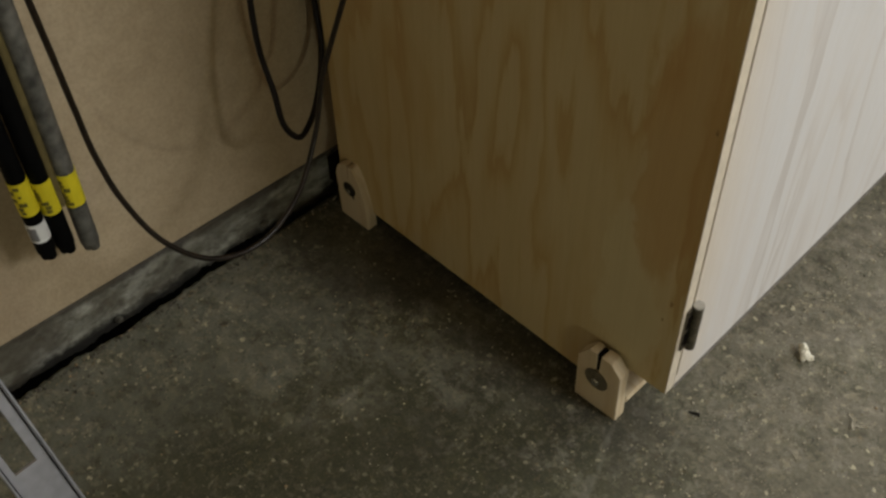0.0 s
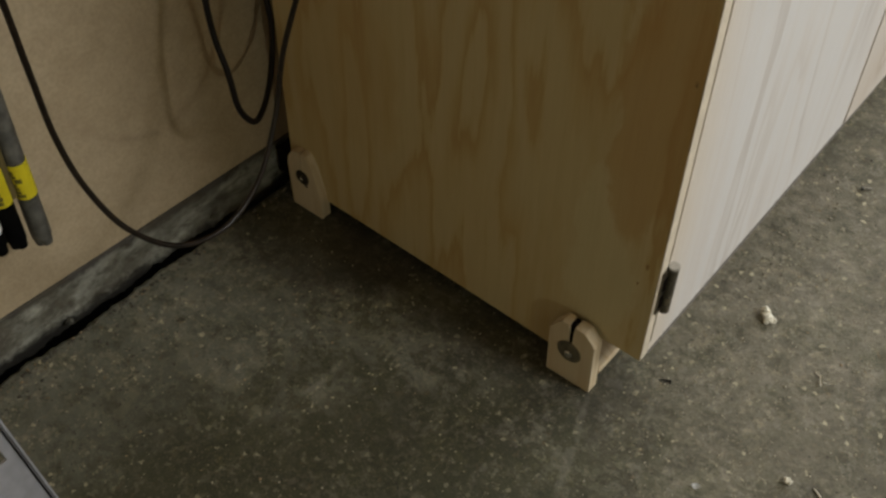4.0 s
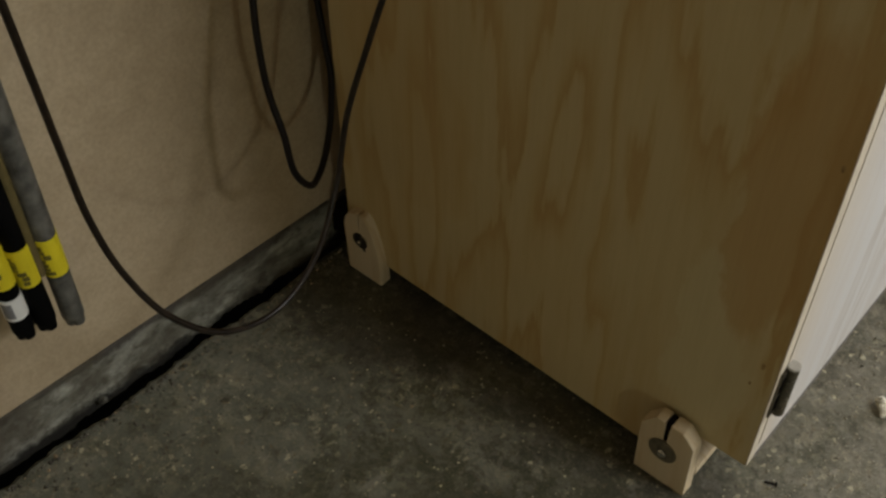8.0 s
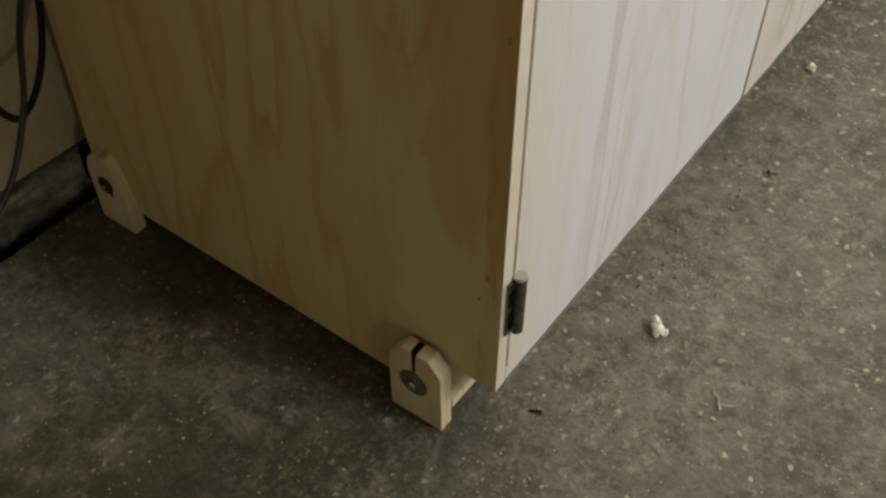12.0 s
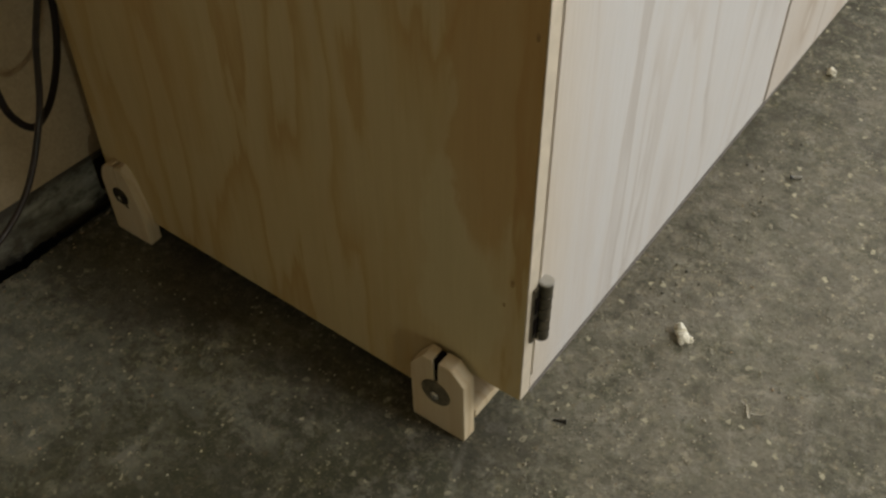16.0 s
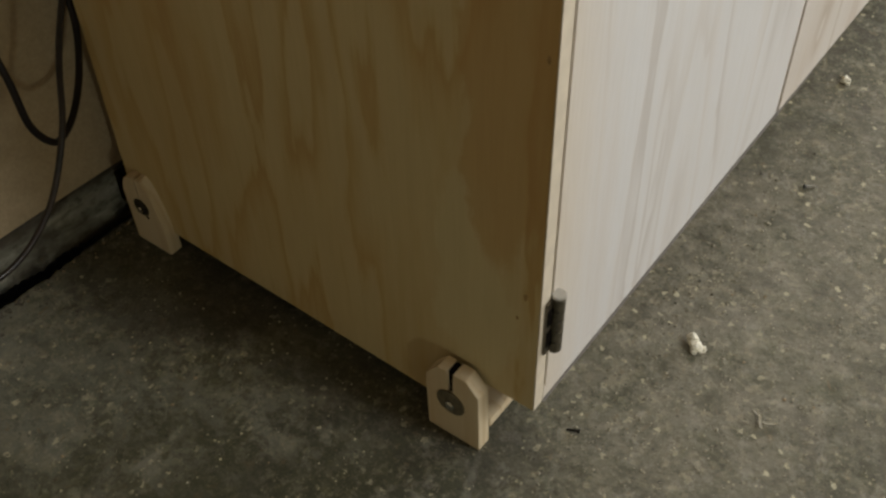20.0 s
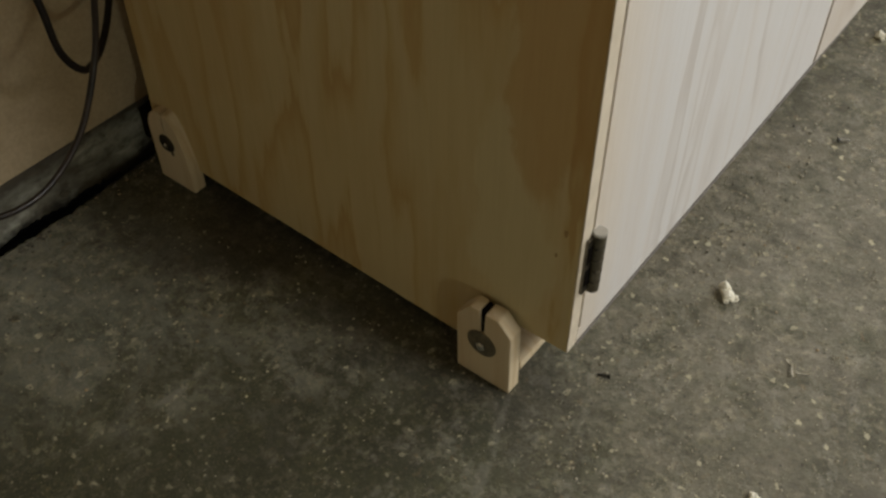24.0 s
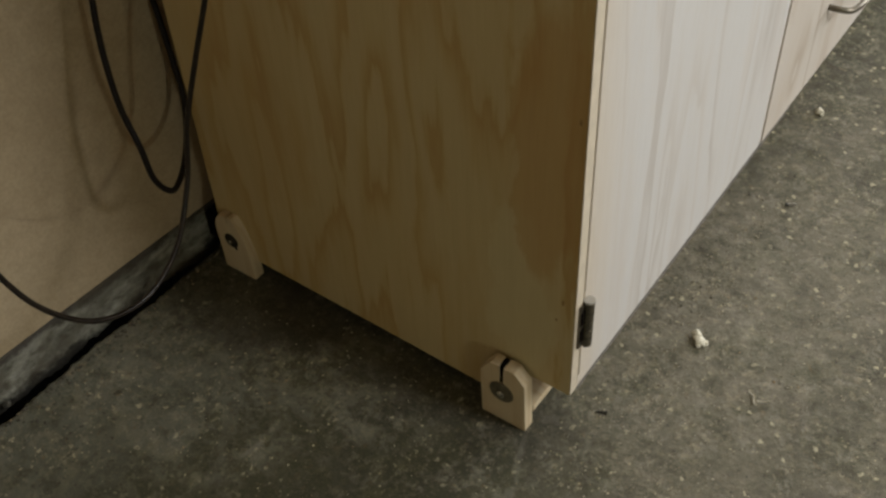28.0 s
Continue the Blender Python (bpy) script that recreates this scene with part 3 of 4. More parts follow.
part("edge_strip", box(CX1 - 0.0012, CX1, 0.0002, PT - 0.0002, TOE + 0.0005, CTOP - 0.001, 0.0003), PLY_EDGE, cabinet, "pale plywood edge")
for kx, kz, kr in ((0.585, 0.225, 0.0024), (0.578, 0.195, 0.0015), (0.5925, 0.466, 0.0021)):
    dot = rod((kx, 0.0004, kz), (kx, -0.0003, kz), kr, 12)
    for v in dot.verts:
        v.co.z = kz + (v.co.z - kz) * 1.7
        v.co.x = kx + (v.co.x - kx) * (0.75 + 0.3 * noise.noise((v.co.z * 900, kx * 50, 0)))
    part("knot", dot, KNOT_SEAM, cabinet, "small dark knot")
BACK = 0.135       # the back stands clear of the wall, which runs askew
part("back_panel", box(BACK, BACK + 0.011, PT + 0.001, CLEN, TOE, CTOP), PLY, cabinet)
part("bottom_panel", box(BACK + 0.012, CX1 - 0.025, PT + 0.001, CLEN, TOE + 0.004, TOE + 0.019), PLY, cabinet)
part("far_side_panel", prism([(0.1, CLOW + 0.003), (0.519, CLOW), (0.5225, TOE), (CX1, TOE), (CX1, CTOP), (0.086, CTOP)], CLEN + 0.001, CLEN + 0.0145), PLY, cabinet)
# added board, its near-black face is the shade in the gap under the panel
part("shade_board", box(0.125, 0.5, 0.018, 0.03, -0.002, TOE), DARK, cabinet, "near-black board for the shade under the side panel")
# added strip that paints the dark gap between wall and cabinet
part("corner_shade", box(0.0205, CX0 - 0.0005, 0.008, 0.03, 0.008, 0.05), DARK, cabinet, "near-black strip for the shade between wall and cabinet")
part("toe_kick", box(0.5235, 0.5385, 0.075, CLEN, 0.004, TOE - 0.001), PLY, cabinet)
part("top_panel", box(0.095, CX1 + 0.02, -0.002, CLEN + 0.03, CTOP + 0.001, CTOP + 0.03), PLY, cabinet)


def front_board(outline, depth=0.018, bevel=0.0008):
    """A board of the front with the given outline of (y, z); its face lies in the cabinet's front plane."""
    return moved(prism(outline, 0, depth, bevel), Matrix.Translation((CX1, 0, 0)) @ Matrix.Rotation(math.pi / 2, 4, "Z"))


DOOR0, SEAM, RISE = PT + 0.0025, 0.495, 0.009
part("bottom_rail", moved(front_board([(PT + 0.001, TOE), (SEAM + 0.002, TOE + RISE), (SEAM + 0.002, TOE + RISE + 0.014), (PT + 0.001, TOE + 0.018)]), Matrix.Translation((-0.0008, 0, 0))), PLY_DOOR, cabinet)
part("door", front_board([(DOOR0, TOE + 0.019), (SEAM, TOE + RISE + 0.015), (SEAM, CTOP - 0.02), (DOOR0, CTOP - 0.02)]), PLY_DOOR, cabinet, "pale plywood door")
# added strip whose dark colour draws the shadow line under the doors
part("edge_strip", front_board([(PT + 0.001, TOE - 0.0045), (SEAM + 0.1, TOE + RISE - 0.0035), (SEAM + 0.1, TOE + RISE - 0.0005), (PT + 0.001, TOE - 0.0005)], 0.012, 0), STRIP_SHADE, cabinet, "dark strip for the shade below the doors")
far_door = part("door", front_board([(SEAM + 0.006, TOE + RISE), (1.015, TOE + RISE + 0.005), (1.015, CTOP - 0.02), (SEAM + 0.006, CTOP - 0.02)]), PLY_FAR, cabinet, "pale pinkish plywood door")
part("door", front_board([(1.019, TOE + RISE + 0.005), (1.598, TOE + RISE + 0.006), (1.598, CTOP - 0.02), (1.019, CTOP - 0.02)]), PLY_FAR, cabinet, "pale plywood door")
# brown band added to darken the seam, as shade between the doors
part("seam_shade", box(CX1 - 0.0165, CX1 - 0.0012, SEAM + 0.0052, SEAM + 0.0058, TOE + RISE + 0.012, CTOP - 0.022), KNOT_SEAM, far_door, "brown band for the shade in the door seam")
part("handle", tube([(0.5995, 0.672, 0.206), (0.616, 0.676, 0.205), (0.629, 0.687, 0.203), (0.634, 0.714, 0.203), (0.629, 0.741, 0.203), (0.616, 0.752, 0.205), (0.5995, 0.756, 0.206)], 0.0045), STEEL, far_door, "bowed steel pull handle", True)


def hinge(y, z, parent):
    """A butt hinge with a fat five-knuckle barrel over the gap, its leaves folded out of sight but for their edges."""
    x, r, knuckle = CX1 + 0.0042, 0.0063, 0.0136
    leaf = part("hinge", box(CX1 + 0.0002, CX1 + 0.0018, y + 0.0055, y + 0.0085, z + 0.004, z + 0.064, 0.0005), STEEL, parent, "dull steel butt hinge")
    part("frame_leaf", box(CX1 + 0.0002, CX1 + 0.0026, y - 0.0135, y - 0.0045, z + 0.001, z + 0.067, 0.0006), STEEL, leaf)
    for k in range(5):
        part("knuckle", rod((x, y, z + knuckle * k), (x, y, z + knuckle * (k + 0.96)), r, 24, bevel=0.0006), STEEL, leaf)
        if k % 2:
            # solid black plate in place of the shaded gap
            part("gap", box(CX1 + 0.0024, CX1 + 0.0031, y - 0.0122, y - 0.0055, z + knuckle * k - 0.003, z + knuckle * (k + 1) + 0.003), DARK, leaf, "dark plate for the shade between the knuckles")
    part("pin", rod((x, y, z - 0.0012), (x, y, z + knuckle * 5), r * 0.55, 16), STEEL, leaf)
    part("pin_cap", rod((x, y, z + knuckle * 5), (x, y, z + knuckle * 5 + 0.003), r + 0.0002, 24, bevel=0.0008), CAP, leaf, "pale worn pin cap")
    return leaf


hinge(0.0195, 0.154, cabinet)


# ---- slotted wooden foot brackets ----
def slotted(left, right, middle, half, low, high):
    """An outline of (x, z) closed over the two sides of the top, with a narrow slot cut down from the top."""
    return [*right, (middle + half, high), (middle + half * 0.8, low + 0.02), (middle + half * 0.8, low), (middle - half * 0.8, low), (middle - half * 0.8, low + 0.02), (middle - half, high), *left]


ANGLED = slotted([(-0.0145, 0.0985), (-0.016, 0.0975), (-0.0298, 0.0785), (-0.0305, 0.077), (-0.0305, 0)],
                 [(0.03, 0), (0.03, 0.082), (0.0292, 0.0835), (0.0165, 0.098), (0.0155, 0.0985)], -0.0015, 0.0036, 0.067, 0.0985)
ROUNDED = slotted([(-0.0075, 0.1025), (-0.015, 0.1), (-0.0215, 0.094), (-0.0258, 0.086), (-0.0275, 0.076), (-0.0275, 0)],
                  [(0.0275, 0), (0.0275, 0.04), (0.024, 0.058), (0.018, 0.082), (0.0125, 0.0955), (0.007, 0.1025)], -0.0025, 0.0014, 0.064, 0.1025)


def foot_bracket(x, y, outline, wide, washer, wx, wz, label):
    """A slotted block of wood with a washer and bolt, and behind it a ledge under the cabinet with a heel below."""
    foot = thing("foot_bracket", x, y, 0, label, "bracket", "feet of the cabinet")
    part("plate", prism(outline, -0.0165, 0.0, 0.0012), BLOCK, foot)
    if washer:
        part("ledge", box(-0.022, wide, 0.0003, 0.053, 0.0205, 0.032, 0.0008), BLOCK, foot)
        part("heel", box(-0.022, wide - 0.024, 0.0003, 0.053, 0.0, 0.0202, 0.0006), BLOCK, foot)
    if washer:
        # added fill, coloured as the shade deep in the slot
        part("slot_shade", box(-0.0044, 0.0014, -0.0138, -0.0012, 0.0672, 0.0978), DARK, foot, "near-black fill for the shade in the slot")
    part("washer", rod((wx, -0.0166, wz), (wx, -0.018, wz), 0.016 if washer else 0.0115, 28, bevel=0.0004), WASHER if washer else BRONZE, foot, "dull grey washer" if washer else "dark rusty washer")
    part("bolt_head", rod((wx + 0.001, -0.018, wz - 0.0005), (wx + 0.001, -0.0225, wz - 0.0005), 0.0055 if washer else 0.0045, 6, bevel=0.0017), CHROME, foot, "bright hexagon bolt head")
    return foot


foot_bracket(0.524, -0.0048, ANGLED, 0.031, True, -0.0015, 0.054, "slotted pale wooden foot with angled top, bolted to the side panel")
rear = foot_bracket(0.091, 0.0045, ROUNDED, 0.0275, False, -0.002, 0.061, "slotted pale wooden foot with rounded top beside the wall")
part("drip", rod((0.003, -0.0165, 0.0475), (0.003, -0.0168, 0.0475), 0.0026, 10), BRONZE, rear, "rust stain below the washer")

# ---- cords ----
LONG_CORD = [(0.215, -0.385, 0.86), (0.207, -0.378, 0.74), (0.196, -0.371, 0.623), (0.183, -0.364, 0.549), (0.172, -0.358, 0.477), (0.166, -0.353, 0.407), (0.171, -0.344, 0.343), (0.188, -0.325, 0.283), (0.203, -0.285, 0.235), (0.207, -0.227, 0.217),
             (0.203, -0.17, 0.24), (0.193, -0.125, 0.295), (0.195, -0.104, 0.367), (0.208, -0.082, 0.44), (0.221, -0.057, 0.514), (0.229, -0.033, 0.59), (0.233, -0.016, 0.666), (0.234, -0.012, 0.85), (0.235, 0.012, 0.901), (0.24, 0.1, 0.9), (0.25, 0.3, 0.9)]
SHORT_CORD = [(0.045, -0.055, 0.8), (0.047, -0.062, 0.6), (0.052, -0.072, 0.48), (0.06, -0.085, 0.43), (0.072, -0.097, 0.388), (0.088, -0.107, 0.344), (0.105, -0.11, 0.3), (0.114, -0.111, 0.256), (0.117, -0.096, 0.228), (0.107, -0.073, 0.224), (0.092, -0.047, 0.233),
              (0.076, -0.022, 0.255), (0.061, -0.003, 0.287), (0.048, 0.005, 0.32), (0.036, 0.012, 0.36), (0.026, 0.016, 0.41), (0.02, 0.018, 0.5), (0.02, 0.02, 0.62), (0.022, 0.024, 0.84), (0.04, 0.034, 0.9), (0.12, 0.1, 0.9025), (0.2, 0.25, 0.9005)]
tagged(part("extension_cord", tube(LONG_CORD, 0.003), CORD, smooth=True), "brown rubber extension cord hanging in a long loop", "cord")
tagged(part("power_cord", tube(SHORT_CORD, 0.0036), CORD_BLACK, smooth=True), "black power cord hanging in a narrow loop", "cord")

# ---- tubes with yellow labels ----
def sleeve(p, q, r, a0, a1, steps=10):
    """A thin curved patch round the line from p to q, between two angles about the upright."""
    bm = bmesh.new()
    rows = [[bm.verts.new(c + Vector((rr * math.cos(a), rr * math.sin(a), 0))) for a in (a0 + (a1 - a0) * k / steps for k in range(steps + 1))] for c, rr in ((p, r), (q, r), (q, r - 0.0006), (p, r - 0.0006))]
    for m in range(4):
        for k in range(steps):
            bm.faces.new((rows[m][k], rows[m][k + 1], rows[(m + 1) % 4][k + 1], rows[(m + 1) % 4][k]))
    return bm


def labelled_tube(p, q, r, mat, start, label, white=False):
    p, q = Vector(p), Vector(q)
    way = (q - p).normalized()
    ob = thing("handle_tube", *p, label, "tube", "tubes along the wall")
    o = Vector(p)
    part("tube", moved(rod(p, q, r, 24, bevel=0.0012), Matrix.Translation(-o)), mat, ob)
    a = p + way * start
    # the end is nipped flat into two lips, a black plug between them paints the mouth's shade
    across = way.orthogonal().normalized()
    for k in (-1, 1):
        lip = rod(p - way * 0.012 + across * (0.34 * r * k), p + way * 0.002 + across * (0.12 * r * k), r * 0.5, 18, r * 0.86, 0.0004)
        part("lip", moved(lip, Matrix.Translation(-o)), mat, ob)
    part("mouth", moved(rod(p - way * 0.0125, p - way * 0.004, r * 0.36, 14), Matrix.Translation(-o)), DARK, ob, "dark plug for the shade in the hollow end")
    part("label", moved(rod(a, a + way * 0.045, r + 0.0006, 24), Matrix.Translation(-o)), YELLOW, ob, "yellow printed label")
    facing = math.atan2(-1.0, 0.75)
    rng = random.Random(int(start * 1000))
    u = 0.004
    while u < 0.038:
        w, shift = 0.0022 + 0.0035 * rng.random(), rng.uniform(-0.5, 0.5)
        half = 0.12 + 0.3 * rng.random()
        part("print_bar", moved(sleeve(a + way * u, a + way * (u + w), r + 0.001, facing + shift - half, facing + shift + half), Matrix.Translation(-o)), INK, ob)
        u += w + 0.0012
    if white:
        b = p + way * (start - 0.04)
        part("barcode_label", moved(rod(b, b + way * 0.026, r + 0.0005, 24), Matrix.Translation(-o)), WHITE, ob, "white printed label")
        part("print_bar", moved(sleeve(b + way * 0.004, b + way * 0.022, r + 0.0009, facing - 0.45, facing + 0.45), Matrix.Translation(-o)), INK_GREY, ob)
    return ob


labelled_tube((0.05, -0.3502, 0.203), (0.04, -0.322, 1.3), 0.0108, GREY_TUBE, 0.061, "grey metal tube with a yellow label hanging along the wall")
labelled_tube((0.048, -0.376, 0.217), (0.036, -0.355, 1.3), 0.0105, BLACK_TUBE, 0.053, "black tube with a yellow label hanging along the wall")
labelled_tube((0.048, -0.3975, 0.224), (0.034, -0.379, 1.3), 0.0103, BLACK_TUBE, 0.06, "black tube with yellow and white labels hanging along the wall", True)
olive = thing("handle_tube", 0.05, -0.364, 0.27, "olive brown metal tube hanging along the wall", "tube", "tubes along the wall")
part("tube", rod((0, 0, 0), (-0.012, 0.028, 1.0), 0.0054, 20, bevel=0.001), OLIVE, olive)

# ---- spirit level ----
LEVEL_LONG = 1.0
axis_u, axis_v = Vector((-0.361, -0.03, 0.962)).normalized(), Vector((-0.0249, 1.0264, 0.0357)).normalized()
axis_v = (axis_v - axis_u * axis_v.dot(axis_u)).normalized()
axis_w = axis_u.cross(axis_v)
LAY = Matrix((axis_u, axis_v, axis_w)).transposed().to_4x4()
level = thing("spirit_level", 0, 0, 0, "silver aluminium spirit level leaning against the wall", "spirit level")
level.matrix_basis = Matrix.Translation((0.3495, -0.5478, 0.004)) @ LAY


def web():
    """The flat web of the bar with a long window and the round window of the vial cut through it."""
    bm = bmesh.new()
    xs, ys = (0.0, 0.23, 0.348, LEVEL_LONG), (-0.0215, -0.0135, 0.0095, 0.0215)
    v = {(i, j, k): bm.verts.new((x, y, z)) for i, x in enumerate(xs) for j, y in enumerate(ys) for k, z in enumerate((-0.002, 0.002))}
    for i in range(3):
        for j in range(3):
            if i == 1 and j == 1:
                continue
            for k in (0, 1):
                q = (v[i, j, k], v[i + 1, j, k], v[i + 1, j + 1, k], v[i, j + 1, k])
                bm.faces.new(q if k else q[::-1])
    for a, b in (((1, 1), (2, 1)), ((2, 1), (2, 2)), ((2, 2), (1, 2)), ((1, 2), (1, 1))):
        bm.faces.new((v[(*a, 0)], v[(*b, 0)], v[(*b, 1)], v[(*a, 1)]))
    return bm


part("web", web(), ALU, level)
for y in (-0.0238, 0.0215):
    part("rail", box(0, LEVEL_LONG, y, y + 0.0022, -0.011, 0.011, 0.0007), ALU, level)
# thin black strips that paint the shaded inner side of the rails
for y in (-0.0214, 0.0194):
    for z in (0.0021, -0.0026):
        part("rail_shade", box(0, LEVEL_LONG, y, y + 0.0013, z, z + 0.0005), DARK, level, "dark strip for the shade beside the rail")
for z in (0.002, -0.0045):
    part("vial_housing", rod((0.138, -0.002, z), (0.138, -0.002, z + 0.0025), 0.0175, 32, bevel=0.0006), VIAL_CASE, level, "pale grey round vial housing")
for z in (0.0045, -0.0045):
    part("vial", rod((0.125, -0.002, z), (0.151, -0.002, z), 0.0045, 16), VIAL, level, "yellow-green level vial")

# ---- litter on the floor ----
def lump(size, seed, flat):
    """An angular broken lump with flat facets."""
    bm = bmesh.new()
    bmesh.ops.create_icosphere(bm, subdivisions=2, radius=size)
    for v in bm.verts:
        n = v.co.normalized()
        v.co = v.co * (1 + 0.62 * noise.noise(n * 1.5 + Vector((seed, 0, 0))) + 0.3 * noise.noise(n * 3.4 + Vector((seed, 3, 0))))
        v.co.z *= flat
    return bm


def crumb(x, y, lobes, label):
    """A crumb of a few grown-together lumps: offset x, y, size, seed and flatness of each."""
    bm = joined(*(moved(lump(size, seed, flat), pose(dx, dy, size * flat * 0.7, 0, 0, 40 * seed)) for dx, dy, size, seed, flat in lobes))
    low = min(v.co.z for v in bm.verts)
    moved(bm, Matrix.Translation((0, 0, -low)))
    ob = tagged(part("crumb", bm, CHIPS), label, "crumb", "litter on the floor")
    ob.location = (x, y, -0.0006)
    return ob


crumb(0.661, 0.21, ((-0.005, 0.0035, 0.0062, 1.0, 0.95), (0.002, -0.002, 0.0072, 4.0, 0.55), (0.009, -0.001, 0.0048, 2.3, 0.4), (0.0035, -0.0075, 0.004, 6.1, 0.4)), "pale broken crumb of dried filler on the floor")
crumb(0.613, 0.711, ((0, 0, 0.006, 9.0, 0.8), (0.004, -0.005, 0.0032, 3.0, 0.7)), "small pale crumb on the floor")


part("mortar_lump", moved(lump(0.0055, 8.0, 0.6), Matrix.Translation((0.0165, -0.105, 0.01))), CURB, curb, "pale lump of mortar")
part("mortar_lump", moved(lump(0.006, 12.0, 0.5), Matrix.Translation((0.0175, -0.337, 0.001))), CURB, curb, "pale lump of mortar")


def shaving(x, y, turn, bend, long, wide, label):
    """A thin curl of wood."""
    bm = bmesh.new()
    rows = []
    for i in range(13):
        a = bend * (i / 12 - 0.5)
        c = Vector((long * math.sin(a) / bend, 0, 0.0015 + long * (1 - math.cos(a)) / bend * 0.6))
        w = wide * (0.5 + 0.5 * math.sin(math.pi * (i + 0.6) / 13))
        rows.append([bm.verts.new(c + Vector((0, w * k, 0.0008 * abs(k)))) for k in (-1, -0.3, 0.4, 1)])
    for a, b in zip(rows, rows[1:]):
        for k in range(3):
            bm.faces.new((a[k], a[k + 1], b[k + 1], b[k]))
    bmesh.ops.solidify(bm, geom=bm.faces[:], thickness=0.0005)
    ob = tagged(part("wood_shaving", bm, SHAVING), label, "shaving", "litter on the floor")
    ob.matrix_world = pose(x, y, 0.0003, 0, 0, turn)
    return ob


shaving(0.757, 0.163, -62, 1.2, 0.018, 0.0022, "thin pale curl of wood on the floor")
shaving(0.751, 0.17, -15, 1.0, 0.012, 0.002, "short pale splinter of wood on the floor")
shaving(0.765, 0.166, 30, 1.2, 0.015, 0.0018, "thin pale splinter of wood on the floor")


def screw(x, y, turn, size, tip, label):
    """A short screw on its side: dark head, threaded shank and, on one of them, a bright tip."""
    ob = thing("screw", 0, 0, 0, label, "screw", "litter on the floor")
    part("head", rod((-0.002, 0, 0.0034), (0.0012, 0, 0.0034), 0.0038, 14, 0.002), SCREW, ob)
    bm = joined(rod((0.0012, 0, 0.0032), (0.015, 0, 0.0016), 0.0018, 10, 0.0013), *(rod((0.003 + 0.0016 * k, 0, 0.003 - 0.0002 * k), (0.0036 + 0.0016 * k, 0, 0.003 - 0.0002 * k), 0.0023, 10) for k in range(7)))
    part("shank", bm, tip, ob)
    ob.matrix_world = pose(x, y, 0.0006, 0, 0, turn) @ Matrix.Scale(size, 4)
    return ob


screw(0.654, 0.495, 40, 0.85, CAP, "small steel screw with a dark head lying on the floor")
screw(0.62, 0.051, 198, 0.75, SCREW, "small dark steel screw lying on the floor")


def flake(x, y, turn):
    """A thin bent flake of white paint lying on the floor."""
    bm = bmesh.new()
    ring = [bm.verts.new((0.005 * math.cos(a) * (1 + 0.25 * noise.noise((a, 2, 0))), 0.0036 * math.sin(a) * (1 + 0.3 * noise.noise((a, 5, 1))), 0.0012 + 0.0012 * math.cos(a) ** 2)) for a in (math.tau * k / 14 for k in range(14))]
    mid = bm.verts.new((0, 0, 0.0008))
    for k in range(14):
        bm.faces.new((mid, ring[k], ring[(k + 1) % 14]))
    bmesh.ops.solidify(bm, geom=bm.faces[:], thickness=0.0006)
    ob = tagged(part("paint_flake", bm, WHITE), "small white paint flake lying on the floor", "flake", "litter on the floor")
    ob.matrix_world = pose(x, y, 0.0004, 0, 0, turn)
    return ob


flake(0.715, -0.05, 25)
crumb(0.79, 0.017, ((0, 0, 0.0042, 5.0, 0.8), (-0.003, 0.002, 0.0028, 7.0, 0.7)), "small grey stone crumb on the floor")
tagged(part("wood_splinter", tube([(0.816, 0.028, 0.0012), (0.8255, 0.0225, 0.0016), (0.8355, 0.015, 0.0012)], 0.0011, 8, 6), SHAVING), "thin pale wood splinter lying on the floor", "splinter", "litter on the floor")


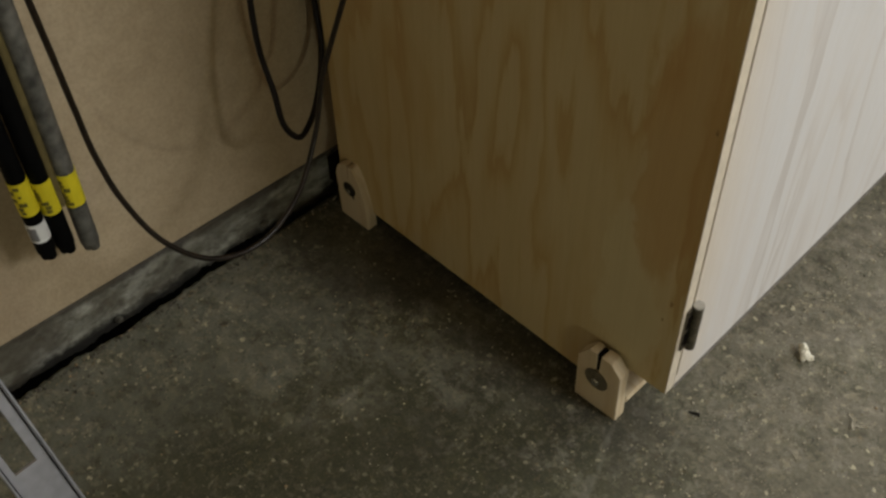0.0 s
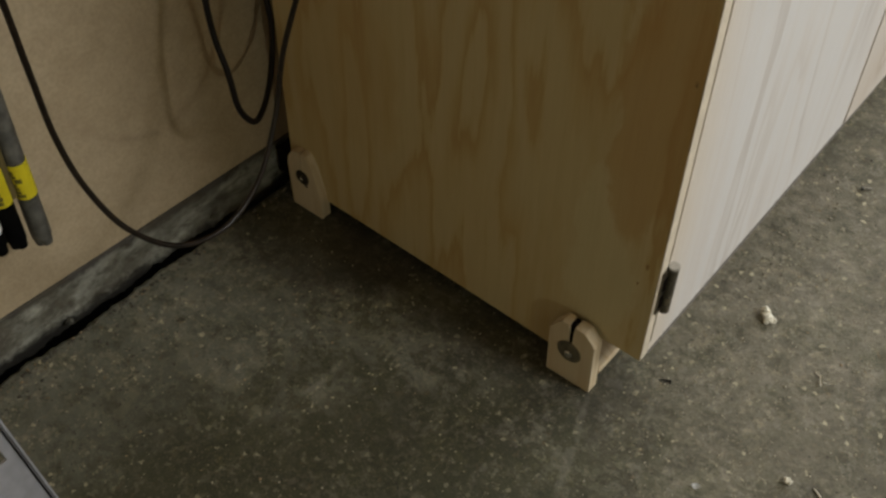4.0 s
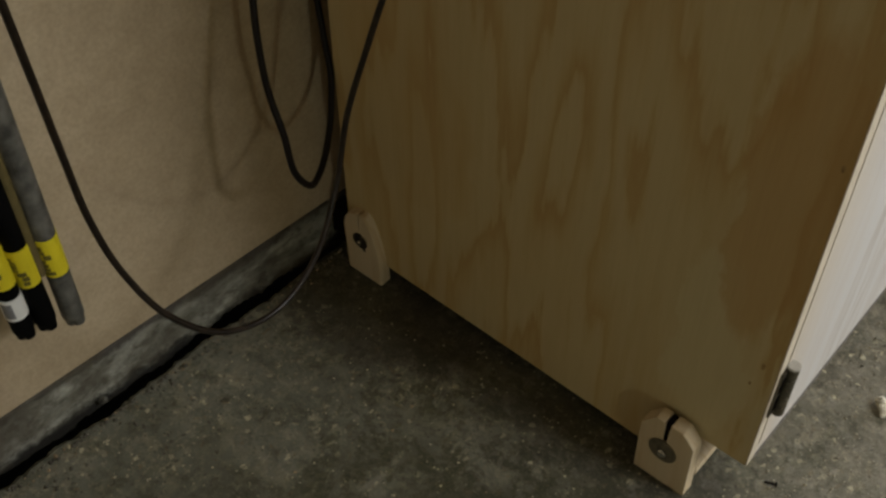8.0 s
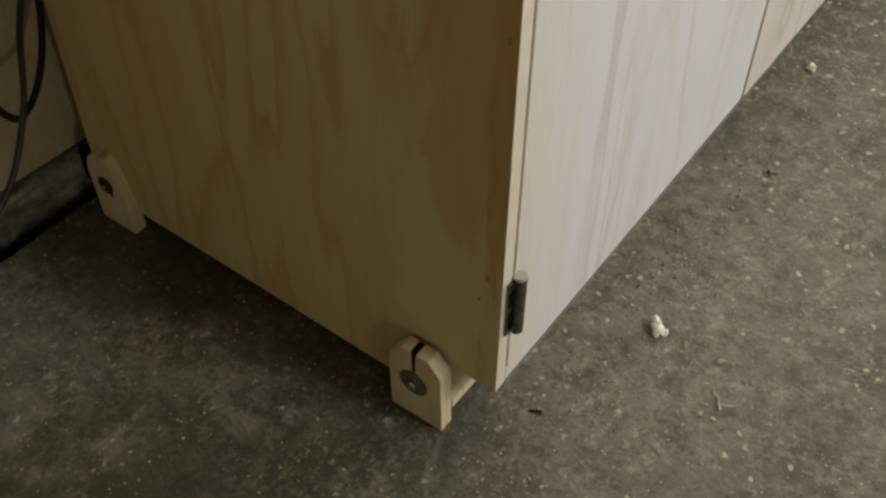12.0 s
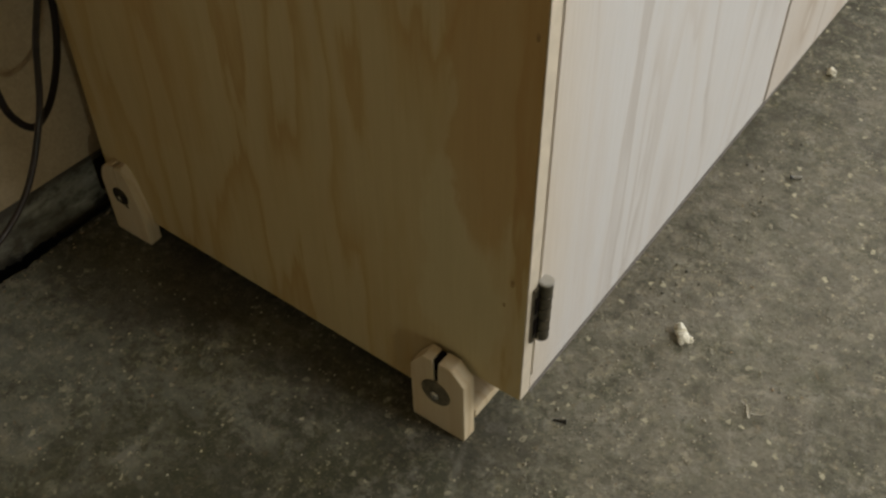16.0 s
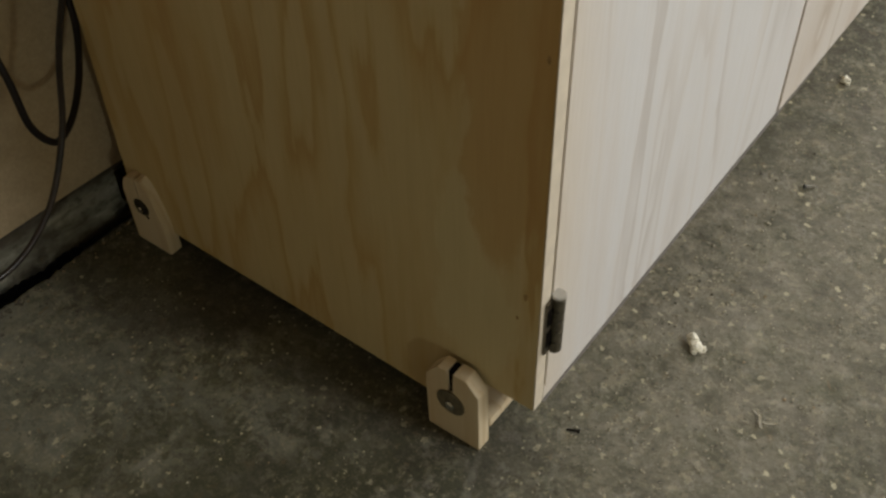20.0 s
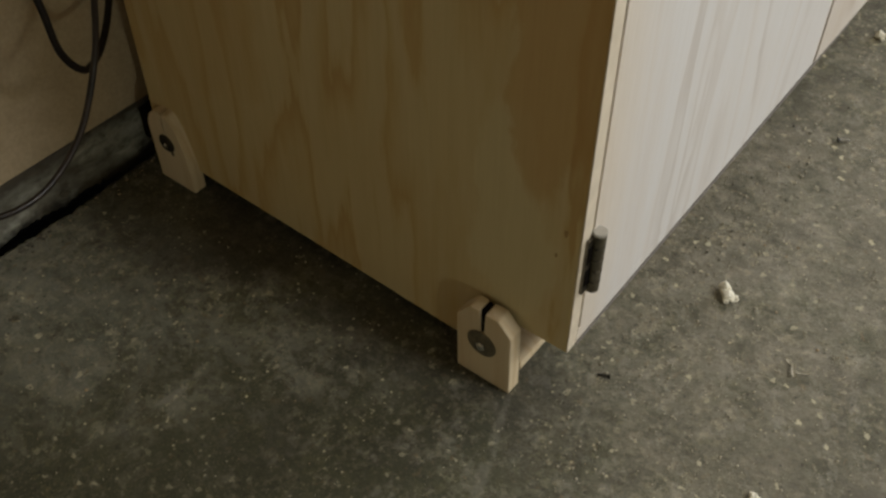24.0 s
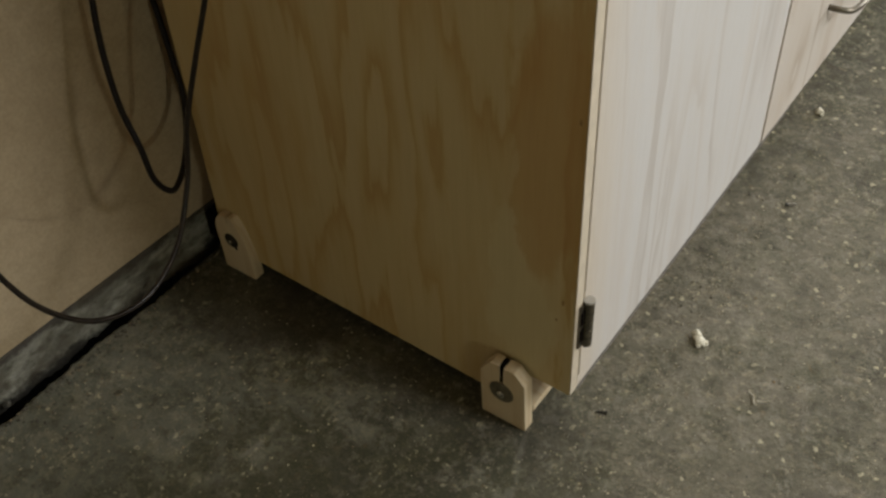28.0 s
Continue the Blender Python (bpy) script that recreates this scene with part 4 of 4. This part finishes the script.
def grit(count, seed, mat, label, place, small, large):
    """Loose grains scattered on the floor, joined into one mesh."""
    rng = random.Random(seed)
    verts, faces = [], []
    shape = [(1, 0, 0), (-1, 0, 0), (0, 1, 0), (0, -1, 0), (0, 0, 1), (0, 0, -1)]
    tris = [(0, 2, 4), (2, 1, 4), (1, 3, 4), (3, 0, 4), (2, 0, 5), (1, 2, 5), (3, 1, 5), (0, 3, 5)]
    for _ in range(count):
        x, y = place(rng)
        r = small + (large - small) * rng.random() ** 3
        turn, n = rng.random() * 6.3, len(verts)
        for a, b, c in shape:
            k = r * (0.7 + 0.6 * rng.random())
            u, v = a * math.cos(turn) - b * math.sin(turn), a * math.sin(turn) + b * math.cos(turn)
            verts.append((x + k * u, y + k * v, 0.4 * r + 0.7 * k * c))
        faces += [tuple(n + i for i in t) for t in tris]
    me = bpy.data.meshes.new("grit")
    me.from_pydata(verts, [], faces)
    me.materials.append(mat)
    return tagged(new("grit", me), label, "grit", kind="stuff")


def clear(rng, x0, x1, y0, y1):
    while True:
        x, y = rng.uniform(x0, x1), rng.uniform(y0, y1)
        if not (0.06 < x < 0.6 and y > -0.03):
            return x, y


grit(1100, 5, GRIT_PALE, "pale sand grains and stone crumbs on the floor", lambda r: clear(r, 0.06, 1.15, -0.6, 1.3), 0.0005, 0.0017)
grit(260, 6, GRIT_BROWN, "brown sand grains on the floor", lambda r: clear(r, 0.06, 1.15, -0.6, 1.3), 0.0006, 0.0022)
grit(110, 7, GRIT_DARK, "dark grit swept against the cabinet", lambda r: (0.59 + abs(r.gauss(0.02, 0.025)), r.gauss(0.32, 0.16)), 0.0005, 0.0022)
grit(1300, 12, GRIT_PALE, "pale sand grains strewn before the cabinet front", lambda r: (0.61 + abs(r.gauss(0.0, 0.22)), r.gauss(0.15, 0.25)), 0.0004, 0.0016)
grit(260, 9, GRIT_PALE, "pale crumbs of sand and sawdust along the cabinet front", lambda r: (0.603 + abs(r.gauss(0.02, 0.04)), r.gauss(0.25, 0.14)), 0.0005, 0.0021)
grit(150, 8, GRIT_DARK, "dark crumbs of dirt beside the wall joint", lambda r: (SLAB + 0.01 + abs(r.gauss(0.0, 0.02)), r.uniform(-0.6, 0.0)), 0.0006, 0.003)
grit(420, 14, GRIT_DARK, "dark clods of dirt along the broken slab edge", lambda r: (lambda y: (SLAB + STURN * y + 0.01 + abs(r.gauss(0.0, 0.004)), y))(r.uniform(-0.7, 0.03)), 0.0007, 0.0034)
grit(140, 15, GRIT_BROWN, "brown crumbs of dirt along the broken slab edge", lambda r: (lambda y: (SLAB + STURN * y + 0.01 + abs(r.gauss(0.0, 0.006)), y))(r.uniform(-0.7, 0.03)), 0.0006, 0.0026)
